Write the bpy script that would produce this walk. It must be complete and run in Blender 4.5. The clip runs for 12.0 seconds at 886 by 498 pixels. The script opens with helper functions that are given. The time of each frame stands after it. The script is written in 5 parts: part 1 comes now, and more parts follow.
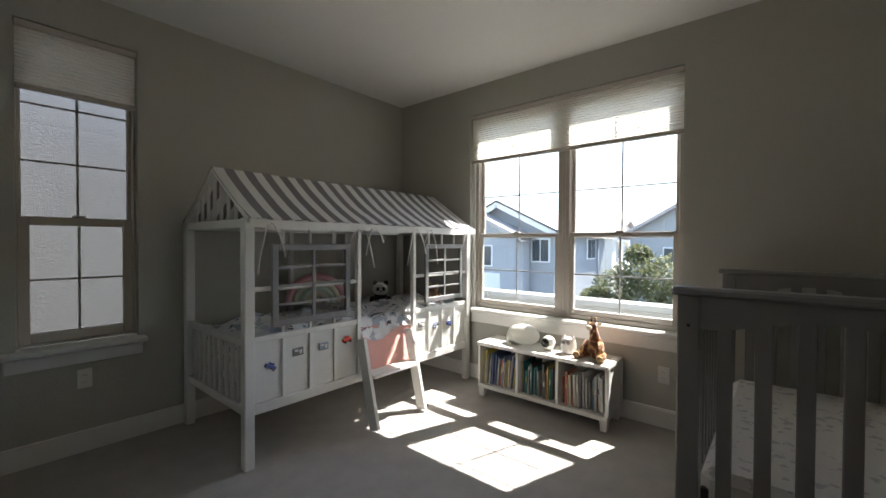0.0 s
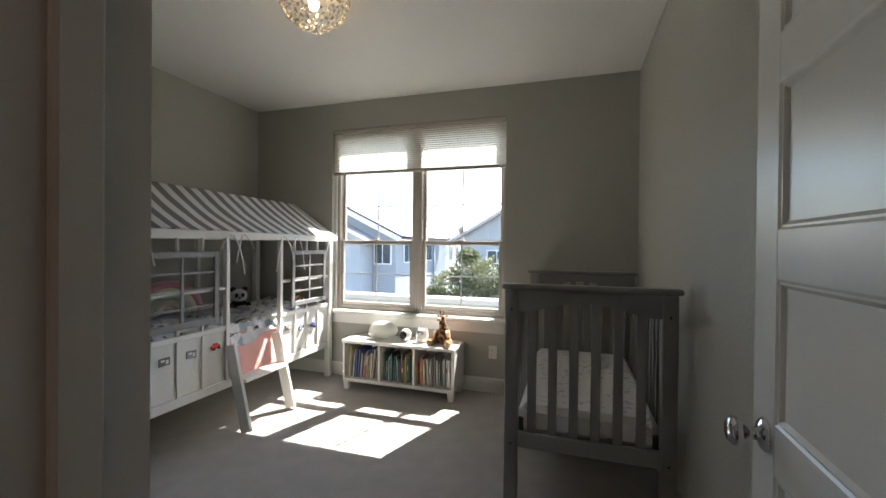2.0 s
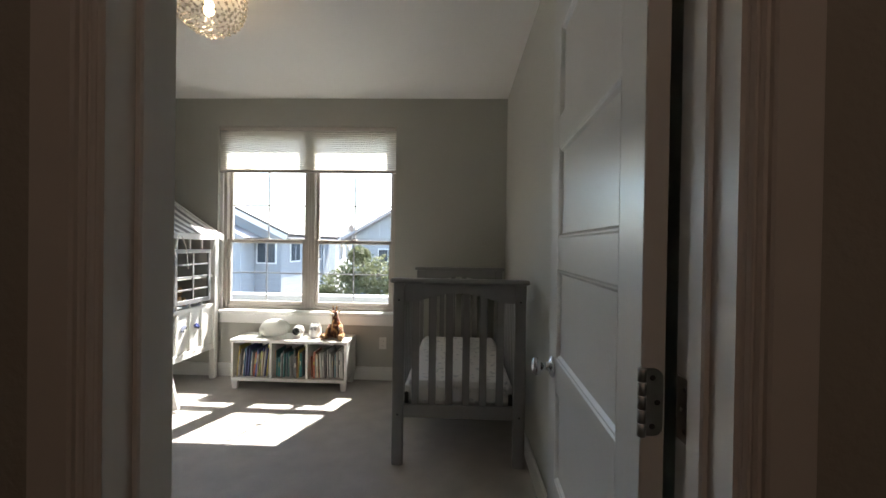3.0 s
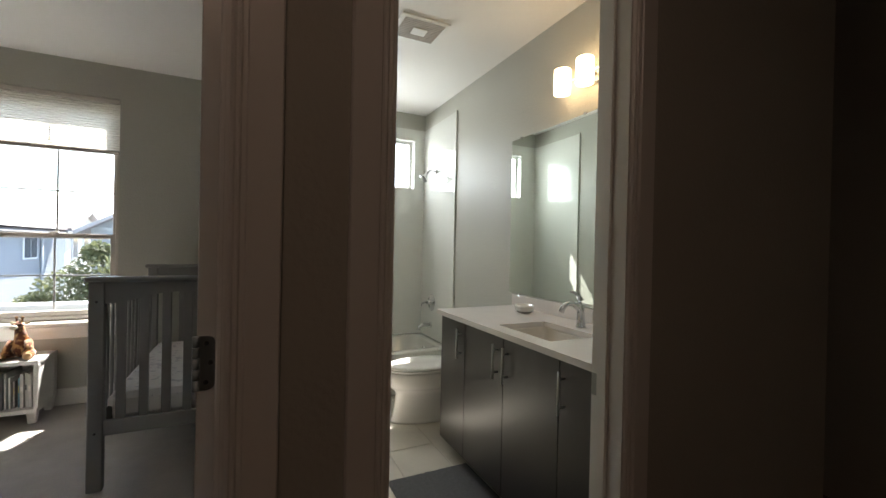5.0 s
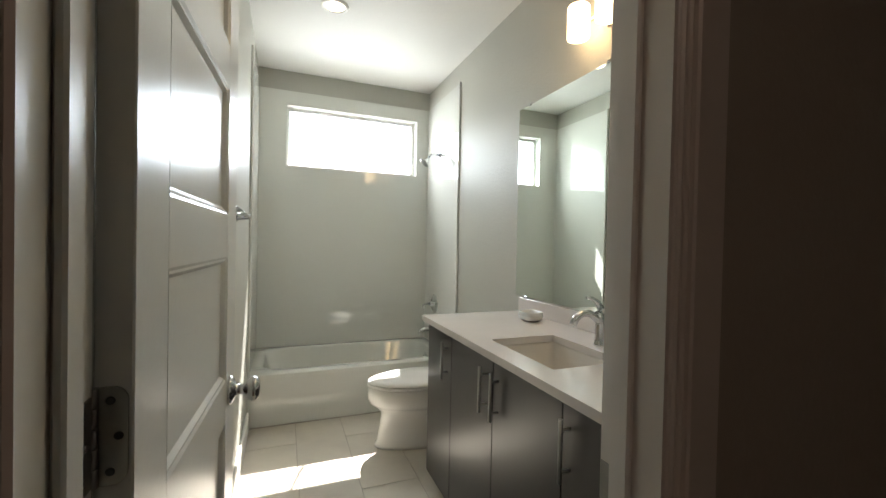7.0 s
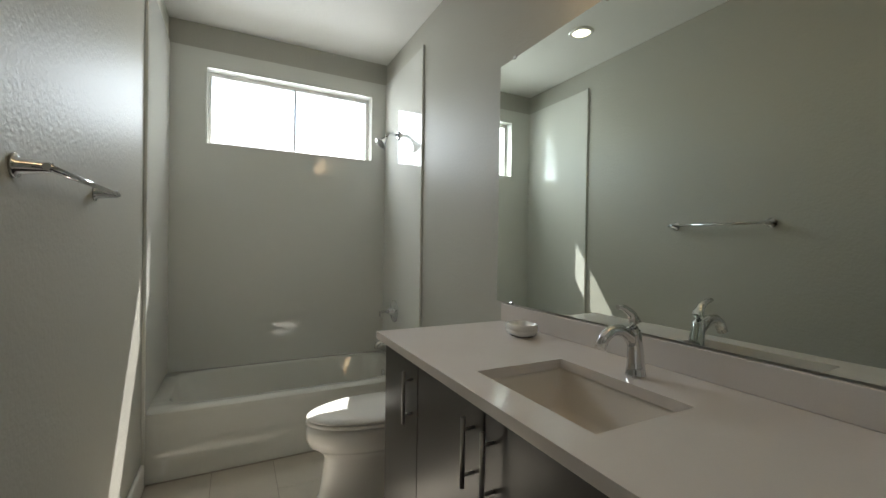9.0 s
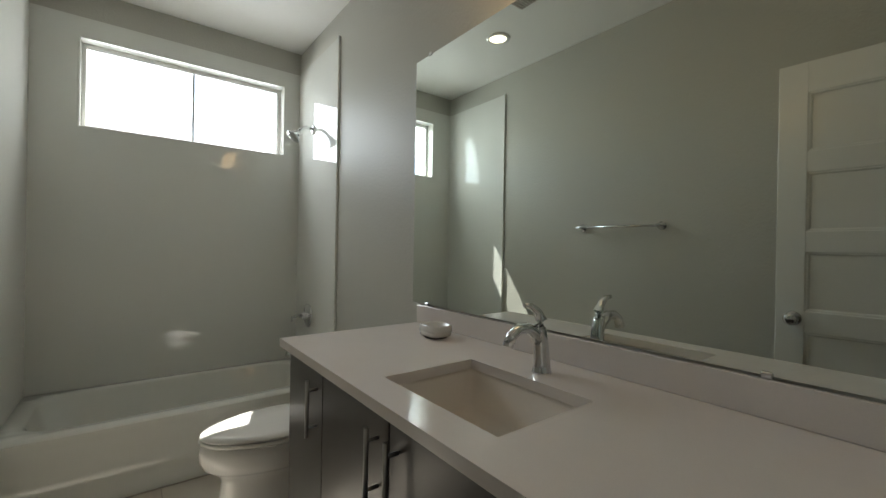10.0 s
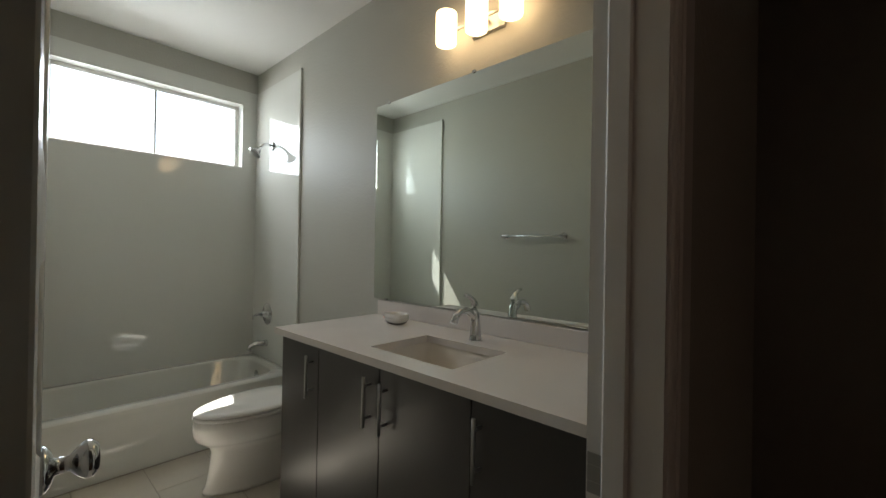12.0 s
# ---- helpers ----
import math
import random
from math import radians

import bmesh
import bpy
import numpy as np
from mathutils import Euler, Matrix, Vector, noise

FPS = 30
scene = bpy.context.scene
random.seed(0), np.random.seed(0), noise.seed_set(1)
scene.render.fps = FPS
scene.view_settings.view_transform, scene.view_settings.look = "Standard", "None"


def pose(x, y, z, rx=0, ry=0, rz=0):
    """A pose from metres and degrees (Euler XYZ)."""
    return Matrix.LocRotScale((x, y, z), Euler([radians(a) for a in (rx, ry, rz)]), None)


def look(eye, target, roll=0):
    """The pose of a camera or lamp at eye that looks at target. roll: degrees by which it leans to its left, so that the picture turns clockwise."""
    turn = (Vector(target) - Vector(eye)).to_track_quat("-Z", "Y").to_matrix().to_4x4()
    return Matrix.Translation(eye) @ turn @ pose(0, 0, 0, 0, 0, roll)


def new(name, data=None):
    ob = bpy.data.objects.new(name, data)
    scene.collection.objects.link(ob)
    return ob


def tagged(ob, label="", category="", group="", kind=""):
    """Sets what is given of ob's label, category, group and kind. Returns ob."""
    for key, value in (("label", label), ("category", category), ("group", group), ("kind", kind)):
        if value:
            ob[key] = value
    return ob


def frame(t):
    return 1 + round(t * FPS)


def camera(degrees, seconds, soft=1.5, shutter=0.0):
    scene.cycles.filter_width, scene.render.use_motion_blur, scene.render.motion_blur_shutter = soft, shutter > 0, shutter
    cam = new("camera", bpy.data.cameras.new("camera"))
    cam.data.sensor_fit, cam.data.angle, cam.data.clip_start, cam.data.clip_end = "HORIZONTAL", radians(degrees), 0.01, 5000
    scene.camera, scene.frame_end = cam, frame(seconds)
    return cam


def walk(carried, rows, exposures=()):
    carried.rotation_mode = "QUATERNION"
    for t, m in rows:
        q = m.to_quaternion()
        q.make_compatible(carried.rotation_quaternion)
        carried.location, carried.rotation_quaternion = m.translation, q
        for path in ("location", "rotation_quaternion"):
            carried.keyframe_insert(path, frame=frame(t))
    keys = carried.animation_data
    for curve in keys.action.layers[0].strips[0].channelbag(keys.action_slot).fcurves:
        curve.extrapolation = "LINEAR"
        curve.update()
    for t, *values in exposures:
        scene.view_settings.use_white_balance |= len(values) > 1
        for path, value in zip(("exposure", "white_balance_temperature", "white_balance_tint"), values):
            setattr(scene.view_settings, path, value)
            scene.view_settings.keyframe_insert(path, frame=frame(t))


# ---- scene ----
cam = camera(95.1, 12.0)
PATH = [
    (0, (0.276, 0.51, 1.267), (-1.009, 2.041, 1.237), 0.3),
    (0.5, (0.275, 0.445, 1.279), (-0.934, 2.038, 1.254), 0.5),
    (1, (0.3, 0.343, 1.281), (-0.752, 2.044, 1.259), 0.6),
    (1.5, (0.313, 0.2, 1.296), (-0.522, 2.018, 1.281), 0.7),
    (2, (0.317, 0.036, 1.307), (-0.287, 1.943, 1.293), 0.6),
    (2.5, (0.344, -0.131, 1.318), (-0.005, 1.838, 1.303), 0.7),
    (4.5, (0.617, -0.571, 1.301), (1.295, 1.31, 1.287), 1.2),
    (5, (0.744, -0.543, 1.313), (1.603, 1.263, 1.302), 1.2),
    (5.5, (0.868, -0.492, 1.297), (1.795, 1.28, 1.287), 1.3),
    (6, (0.962, -0.431, 1.294), (1.896, 1.337, 1.279), 1.1),
    (6.5, (1.071, -0.313, 1.278), (1.937, 1.49, 1.262), 1.0),
    (7, (1.161, -0.181, 1.291), (1.89, 1.681, 1.262), 1.2),
    (8.8, (1.348, 0.306, 1.245), (2.158, 2.134, 1.231), 0.6),
    (9, (1.356, 0.329, 1.246), (2.264, 2.111, 1.23), 0.9),
    (9.5, (1.408, 0.359, 1.239), (2.494, 2.038, 1.231), 0.9),
    (10, (1.426, 0.35, 1.239), (2.642, 1.938, 1.236), 1.0),
    (10.5, (1.39, 0.302, 1.246), (2.637, 1.866, 1.248), 0.9),
    (11, (1.292, 0.233, 1.263), (2.541, 1.795, 1.263), 1.0),
    (11.5, (1.14, 0.136, 1.272), (2.432, 1.663, 1.271), 1.1),
    (12, (1.01, 0.038, 1.27), (2.476, 1.398, 1.277), 1.0),
]
walk(cam, [(t, look(eye, target, roll)) for t, eye, target, roll in PATH],
     exposures=[(0.0, 2.2), (2.5, 2.55), (4.5, 2.45), (5.0, 2.6), (6.0, 3.3), (7.0, 2.8), (9.0, 1.98), (10.5, 1.86), (12.0, 1.92)])

# ---- light ----
SUN_TO = Vector((0.225, 0.682, 1.0)).normalized()
world = bpy.data.worlds.new("sky")
world.use_nodes = True
scene.world = world
wn = world.node_tree
sky = wn.nodes.new("ShaderNodeTexSky")
sky.sky_type, sky.sun_disc = "NISHITA", False
sky.sun_elevation, sky.sun_rotation = math.asin(SUN_TO.z), math.atan2(SUN_TO.x, SUN_TO.y)
wn.links.new(sky.outputs[0], wn.nodes["Background"].inputs[0])
wn.nodes["Background"].inputs[1].default_value = 0.15
sun = new("sun", bpy.data.lights.new("sun", "SUN"))
sun.data.energy, sun.data.angle, sun.data.color = 4.5, radians(0.5), (1.0, 0.96, 0.9)
sun.matrix_world = look(SUN_TO * 30, (0, 0, 0))


def point_lamp(name, loc, watts, radius, color):
    ob = new(name, bpy.data.lights.new(name, "POINT"))
    ob.data.energy, ob.data.shadow_soft_size, ob.data.color = watts, radius, color
    ob.location = loc
    return ob


# Area lamp added outside the bath window to strengthen the sky's light.
bath_sky = new("bath_window_daylight", bpy.data.lights.new("bath_window_daylight", "AREA"))
bath_sky.data.shape, bath_sky.data.size, bath_sky.data.size_y, bath_sky.data.energy, bath_sky.data.color = "RECTANGLE", 1.18, 0.60, 6.0, (0.945, 0.99, 0.99)
bath_sky.matrix_world = look((1.749, 3.83, 2.24), (1.749, 2.0, 1.10))


# ---- materials ----
def mat(name, color, rough=0.5, var=0.06, scale=6.0, bump=0.0, bscale=200.0, metal=0.0, fine=0.03, spec=0.5, coat=0.0, sheen=0.0, rand=0.0):
    m = bpy.data.materials.new(name)
    m.use_nodes = True
    nt = m.node_tree
    N, L = nt.nodes, nt.links
    b = N["Principled BSDF"]
    b.inputs["Roughness"].default_value, b.inputs["Metallic"].default_value = rough, metal
    b.inputs["Specular IOR Level"].default_value, b.inputs["Coat Weight"].default_value = spec, coat
    b.inputs["Sheen Weight"].default_value = sheen
    co = N.new("ShaderNodeTexCoord")
    big, small = N.new("ShaderNodeTexNoise"), N.new("ShaderNodeTexNoise")
    big.inputs["Scale"].default_value, small.inputs["Scale"].default_value = scale, bscale
    big.inputs["Detail"].default_value, small.inputs["Detail"].default_value = 4, 3
    for n in (big, small):
        L.new(co.outputs["Object"], n.inputs["Vector"])
    a = N.new("ShaderNodeMath"); a.operation = "MULTIPLY_ADD"
    a.inputs[1].default_value, a.inputs[2].default_value = 2 * var, 1 - var
    L.new(big.outputs[0], a.inputs[0])
    c = N.new("ShaderNodeMath"); c.operation = "MULTIPLY_ADD"
    c.inputs[1].default_value = 2 * fine
    L.new(small.outputs[0], c.inputs[0]); L.new(a.outputs[0], c.inputs[2])
    val = c.outputs[0]
    if rand:
        oi = N.new("ShaderNodeObjectInfo")
        r = N.new("ShaderNodeMath"); r.operation = "MULTIPLY_ADD"
        r.inputs[1].default_value = rand
        L.new(oi.outputs["Random"], r.inputs[0]); L.new(val, r.inputs[2])
        val = r.outputs[0]
    mix = N.new("ShaderNodeVectorMath"); mix.operation = "SCALE"
    mix.inputs[0].default_value = color[:3]
    L.new(val, mix.inputs["Scale"])
    L.new(mix.outputs[0], b.inputs["Base Color"])
    rr = N.new("ShaderNodeMath"); rr.operation = "MULTIPLY_ADD"
    rr.inputs[1].default_value, rr.inputs[2].default_value = 0.12 * rough, rough * 0.94
    L.new(big.outputs[0], rr.inputs[0]); L.new(rr.outputs[0], b.inputs["Roughness"])
    if bump:
        bu = N.new("ShaderNodeBump")
        bu.inputs["Strength"].default_value, bu.inputs["Distance"].default_value = bump, 0.004
        L.new(small.outputs[0], bu.inputs["Height"]); L.new(bu.outputs[0], b.inputs["Normal"])
    return m


def blotches(m, color, scale, low, high, stretch=(1, 1, 1)):
    """Lays irregular patches of another colour over a material's own colour."""
    nt = m.node_tree
    N, L = nt.nodes, nt.links
    b = N["Principled BSDF"]
    src = b.inputs["Base Color"].links[0].from_socket
    co = next(n for n in N if n.bl_idname == "ShaderNodeTexCoord")
    mp = N.new("ShaderNodeMapping"); mp.inputs["Scale"].default_value = stretch
    no = N.new("ShaderNodeTexNoise"); no.inputs["Scale"].default_value, no.inputs["Detail"].default_value = scale, 3
    ra = N.new("ShaderNodeValToRGB")
    ra.color_ramp.elements[0].position, ra.color_ramp.elements[1].position = low, high
    mx = N.new("ShaderNodeMix"); mx.data_type = "RGBA"
    L.new(co.outputs["Object"], mp.inputs[0]); L.new(mp.outputs[0], no.inputs["Vector"])
    L.new(no.outputs[0], ra.inputs[0]); L.new(ra.outputs[0], mx.inputs[0])
    L.new(src, mx.inputs[6]); mx.inputs[7].default_value = (*color, 1)
    L.new(mx.outputs[2], b.inputs["Base Color"])
    return m


def stripes(m, color, axis, period, duty, wobble=0.01):
    nt = m.node_tree
    N, L = nt.nodes, nt.links
    b = N["Principled BSDF"]
    src = b.inputs["Base Color"].links[0].from_socket
    co = next(n for n in N if n.bl_idname == "ShaderNodeTexCoord")
    se = N.new("ShaderNodeSeparateXYZ"); L.new(co.outputs["Object"], se.inputs[0])
    no = N.new("ShaderNodeTexNoise"); no.inputs["Scale"].default_value = 7
    L.new(co.outputs["Object"], no.inputs["Vector"])
    w = N.new("ShaderNodeMath"); w.operation = "MULTIPLY_ADD"; w.inputs[1].default_value = wobble
    L.new(no.outputs[0], w.inputs[0]); L.new(se.outputs[axis], w.inputs[2])
    fm = N.new("ShaderNodeMath"); fm.operation = "FLOORED_MODULO"; fm.inputs[1].default_value = period
    L.new(w.outputs[0], fm.inputs[0])
    lt = N.new("ShaderNodeMath"); lt.operation = "LESS_THAN"; lt.inputs[1].default_value = period * duty
    L.new(fm.outputs[0], lt.inputs[0])
    mx = N.new("ShaderNodeMix"); mx.data_type = "RGBA"
    L.new(lt.outputs[0], mx.inputs[0]); L.new(src, mx.inputs[6]); mx.inputs[7].default_value = (*color, 1)
    L.new(mx.outputs[2], b.inputs["Base Color"])
    return m


def see_through(m, weight):
    """Lets light shine through a thin cloth."""
    nt = m.node_tree
    N, L = nt.nodes, nt.links
    b = N["Principled BSDF"]
    tr, mx = N.new("ShaderNodeBsdfTranslucent"), N.new("ShaderNodeMixShader")
    mx.inputs[0].default_value = weight
    L.new(b.inputs["Base Color"].links[0].from_socket, tr.inputs[0])
    L.new(b.outputs[0], mx.inputs[1]); L.new(tr.outputs[0], mx.inputs[2])
    L.new(mx.outputs[0], N["Material Output"].inputs[0])
    return m


def glow(name, color, strength):
    m = bpy.data.materials.new(name)
    m.use_nodes = True
    b = m.node_tree.nodes["Principled BSDF"]
    b.inputs["Base Color"].default_value = (0.9, 0.88, 0.82, 1)
    b.inputs["Emission Color"].default_value, b.inputs["Emission Strength"].default_value = (*color, 1), strength
    return m


def pane_glass(name, haze=0.0):
    m = bpy.data.materials.new(name)
    m.use_nodes = True
    N, L = m.node_tree.nodes, m.node_tree.links
    N.remove(N["Principled BSDF"])
    t, g, mx, f = N.new("ShaderNodeBsdfTransparent"), N.new("ShaderNodeBsdfGlossy"), N.new("ShaderNodeMixShader"), N.new("ShaderNodeFresnel")
    t.inputs[0].default_value = (0.97, 0.985, 0.98, 1)
    g.inputs["Roughness"].default_value = 0.01
    f.inputs[0].default_value = 1.45
    L.new(f.outputs[0], mx.inputs[0]); L.new(t.outputs[0], mx.inputs[1]); L.new(g.outputs[0], mx.inputs[2])
    L.new(mx.outputs[0], N["Material Output"].inputs[0])
    return m


PAINT = mat("wall_paint", (0.462, 0.457, 0.410), 0.46, 0.03, 1.5, 0.55, 75, fine=0.01, spec=0.15)
CEIL = mat("ceiling_paint", (0.80, 0.79, 0.76), 0.6, 0.02, 1.5, 0.25, 45, fine=0.01)
TRIM = mat("trim_enamel", (0.78, 0.77, 0.74), 0.32, 0.02, 3, 0.04, 80, fine=0.01)
DOORP = mat("door_enamel", (0.76, 0.76, 0.73), 0.26, 0.02, 3, 0.05, 90, fine=0.01)
CARPET = mat("carpet", (0.295, 0.28, 0.26), 0.95, 0.26, 7.0, 1.0, 150, fine=0.38, spec=0.1, sheen=0.2)
VINYL = mat("window_vinyl", (0.50, 0.46, 0.41), 0.4, 0.03, 5)
VINYLW = mat("window_vinyl_white", (0.78, 0.78, 0.76), 0.4, 0.03, 5)
MUNT = mat("muntin_metal", (0.42, 0.42, 0.41), 0.4, 0.03, 5)
GLASS = pane_glass("window_glass")
SHADE = see_through(mat("shade_cloth", (0.80, 0.77, 0.70), 0.9, 0.04, 8, 0.2, 300), 0.38)
BEDW = mat("bed_white_paint", (0.74, 0.73, 0.70), 0.4, 0.04, 6, 0.06, 60)
BEDG = mat("bed_grey_paint", (0.21, 0.205, 0.21), 0.45, 0.05, 6, 0.06, 60)
CANOPY = see_through(stripes(mat("canopy_cloth", (0.76, 0.75, 0.74), 0.9, 0.05, 5, 0.5, 350), (0.23, 0.22, 0.23), 1, 0.122, 0.5), 0.2)
CORD = mat("cotton_cord", (0.78, 0.76, 0.72), 0.9, 0.05, 20)
SHEET = blotches(blotches(mat("printed_duvet", (0.76, 0.76, 0.77), 0.9, 0.05, 5, 0.5, 220), (0.42, 0.46, 0.52), 9, 0.54, 0.57), (0.10, 0.10, 0.12), 16, 0.60, 0.63)
PINK = mat("pink_sheet", (0.66, 0.36, 0.32), 0.85, 0.08, 8, 0.4, 250)
PINKP = mat("pink_plush", (0.70, 0.36, 0.40), 0.95, 0.1, 20, 0.6, 200, sheen=0.4)
CREAMP = mat("cream_plush", (0.72, 0.66, 0.52), 0.95, 0.1, 20, 0.6, 200, sheen=0.4)
GREENP = mat("mint_plush", (0.50, 0.60, 0.50), 0.95, 0.1, 20, 0.6, 200, sheen=0.4)
CRIB = mat("crib_grey_paint", (0.235, 0.23, 0.225), 0.42, 0.06, 5, 0.10, 40, fine=0.04)
CRIBSHEET = blotches(mat("crib_sheet", (0.76, 0.75, 0.74), 0.9, 0.04, 6, 0.4, 250), (0.55, 0.55, 0.57), 22, 0.58, 0.62)
DARK = mat("dark_metal", (0.03, 0.03, 0.03), 0.4, 0.1, 20)
SHELFW = mat("shelf_white_paint", (0.78, 0.77, 0.74), 0.42, 0.03, 6, 0.05, 60)
CHROME = mat("chrome", (0.66, 0.67, 0.68), 0.07, 0.03, 10, metal=1.0, fine=0.01)
NICKEL = mat("brushed_nickel", (0.37, 0.365, 0.35), 0.30, 0.05, 10, 0.05, 300, metal=1.0)
BLACKP = mat("black_plush", (0.03, 0.03, 0.03), 0.95, 0.2, 20, 0.6, 200, sheen=0.2)
WHITEP = mat("white_plush", (0.78, 0.77, 0.74), 0.95, 0.06, 20, 0.6, 200, sheen=0.3)
GIRAFFE = blotches(mat("giraffe_plush", (0.55, 0.30, 0.12), 0.95, 0.1, 20, 0.7, 220, sheen=0.3), (0.16, 0.05, 0.02), 30, 0.44, 0.50)
TAN = mat("tan_plush", (0.45, 0.28, 0.14), 0.95, 0.1, 20, 0.6, 200, sheen=0.3)
SILIC = see_through(mat("white_silicone", (0.84, 0.84, 0.79), 0.45, 0.03, 8), 0.25)
CERAM = mat("white_ceramic", (0.80, 0.79, 0.76), 0.12, 0.02, 4, coat=0.3, fine=0.005)
ACRYL = mat("tub_acrylic", (0.69, 0.70, 0.66), 0.04, 0.015, 2, 0.02, 6, coat=0.15, fine=0.004)
BLACKG = mat("black_gloss", (0.02, 0.02, 0.02), 0.15, 0.05, 10)
TILE = blotches(mat("floor_tile", (0.56, 0.52, 0.45), 0.30, 0.06, 5, 0.05, 30, rand=0.06), (0.50, 0.46, 0.40), 4, 0.45, 0.75)
GROUT = mat("tile_grout", (0.42, 0.38, 0.33), 0.9, 0.1, 20, 0.3, 200)
ESP = mat("espresso_laminate", (0.030, 0.024, 0.022), 0.31, 0.10, 5, 0.0, 120, fine=0.05, spec=0.8)
QUARTZ = mat("quartz_top", (0.70, 0.655, 0.62), 0.14, 0.03, 10, fine=0.04, bscale=320)
BASIN = mat("sink_porcelain", (0.74, 0.69, 0.62), 0.18, 0.03, 5)
MIRROR = mat("mirror_silver", (0.80, 0.86, 0.82), 0.015, 0.0, 3, metal=1.0, fine=0.0)
TOWEL = mat("white_terry", (0.80, 0.80, 0.79), 0.95, 0.05, 12, 0.35, 700, fine=0.06, sheen=0.3)
RUG = mat("grey_bath_rug", (0.10, 0.10, 0.105), 0.95, 0.3, 60, 1.0, 180, fine=0.25)
FROST = glow("lit_frosted_glass", (1.0, 0.68, 0.36), 1.5)
# Glow for the hall lamp, which is added out of view.
HALLG = glow("added_hall_glow", (1.0, 0.66, 0.48), 2.2)
LED = glow("downlight_lens", (1.0, 0.86, 0.62), 1.0)
BULB = glow("lit_bulb", (1.0, 0.70, 0.38), 5.0)
PLATE = mat("switch_plate", (0.74, 0.73, 0.69), 0.35, 0.03, 20)
BLUES = mat("blue_siding", (0.38, 0.39, 0.405), 0.7, 0.06, 1.5, 0.1, 20)
WHITEX = mat("white_stucco", (0.36, 0.355, 0.34), 0.9, 0.06, 1.0, 0.4, 30)
GREYX = mat("grey_stucco", (0.125, 0.125, 0.13), 0.92, 0.12, 1.2, 1.0, 70, fine=0.12)
WHITEH = mat("cream_house_stucco", (0.72, 0.70, 0.64), 0.9, 0.05, 1.0, 0.4, 30)
CORAL = mat("coral_soap", (0.75, 0.30, 0.24), 0.45, 0.05, 20)
ROOFM = mat("roof_tiles", (0.42, 0.38, 0.36), 0.8, 0.2, 2, 0.4, 12)
BEAM = mat("dark_timber", (0.10, 0.09, 0.08), 0.7, 0.15, 6)
BLUEW = mat("far_blue_grey_wall", (0.40, 0.40, 0.40), 0.8, 0.06, 1)
FARGL = mat("far_window_glass", (0.06, 0.07, 0.08), 0.08, 0.1, 3)
LEAF = see_through(mat("leaves", (0.125, 0.13, 0.06), 0.6, 0.5, 2.5, fine=0.2, bscale=9), 0.4)
BARK = mat("bark", (0.12, 0.09, 0.06), 0.9, 0.3, 10, 0.6, 40)
# Assumed brown for the unseen hall floor, to warm its bounced light.
HALLW = mat("hall_floor_tint", (0.13, 0.075, 0.04), 0.35, 0.2, 4, 0.1, 60)
ASPH = mat("asphalt", (0.10, 0.10, 0.10), 0.9, 0.15, 0.5, 0.3, 30)


# ---- mesh tools ----
def put(bm, verts, faces, mi=0, smooth=False):
    vs = [bm.verts.new(v) for v in verts]
    for f in faces:
        fc = bm.faces.new([vs[i] for i in f])
        fc.material_index, fc.smooth = mi, smooth
    return vs


def bx(bm, lo, hi, bev=0.0, m=None, mi=0, taper=1.0):
    """A box from corner lo to corner hi, chamfered by bev; taper scales its foot."""
    (x0, y0, z0), (x1, y1, z1) = lo, hi
    cx, cy = (x0 + x1) / 2, (y0 + y1) / 2
    b = min(bev, 0.45 * min(x1 - x0, y1 - y0, z1 - z0))
    vs = []
    if b <= 0:
        pts = [(x, y, z) for z in (z0, z1) for x, y in ((x0, y0), (x1, y0), (x1, y1), (x0, y1))]
        fs = [(3, 2, 1, 0), (4, 5, 6, 7), (0, 1, 5, 4), (1, 2, 6, 5), (2, 3, 7, 6), (3, 0, 4, 7)]
    else:
        pts, fs = [], []
        def ring(i, z):
            return [(x0 + i, y0 + i + b, z), (x0 + i + b, y0 + i, z), (x1 - i - b, y0 + i, z), (x1 - i, y0 + i + b, z), (x1 - i, y1 - i - b, z), (x1 - i - b, y1 - i, z), (x0 + i + b, y1 - i, z), (x0 + i, y1 - i - b, z)]
        for i, z in ((b * 0.99, z0), (0, z0 + b), (0, z1 - b), (b * 0.99, z1)):
            pts += ring(i, z) if i == 0 else [(min(max(p[0], x0 + b), x1 - b), min(max(p[1], y0 + b), y1 - b), z) for p in ring(0, z)]
        for k in range(3):
            for j in range(8):
                a, c = k * 8 + j, k * 8 + (j + 1) % 8
                fs.append((a, c, c + 8, a + 8))
        fs += [tuple(range(7, -1, -1)), tuple(range(24, 32))]
    if taper != 1.0:
        pts = [(cx + (x - cx) * (taper + (1 - taper) * (z - z0) / (z1 - z0)), cy + (y - cy) * (taper + (1 - taper) * (z - z0) / (z1 - z0)), z) for x, y, z in pts]
    pts = [Vector(p) for p in pts]
    if m is not None:
        pts = [m @ p for p in pts]
    return put(bm, pts, fs, mi)


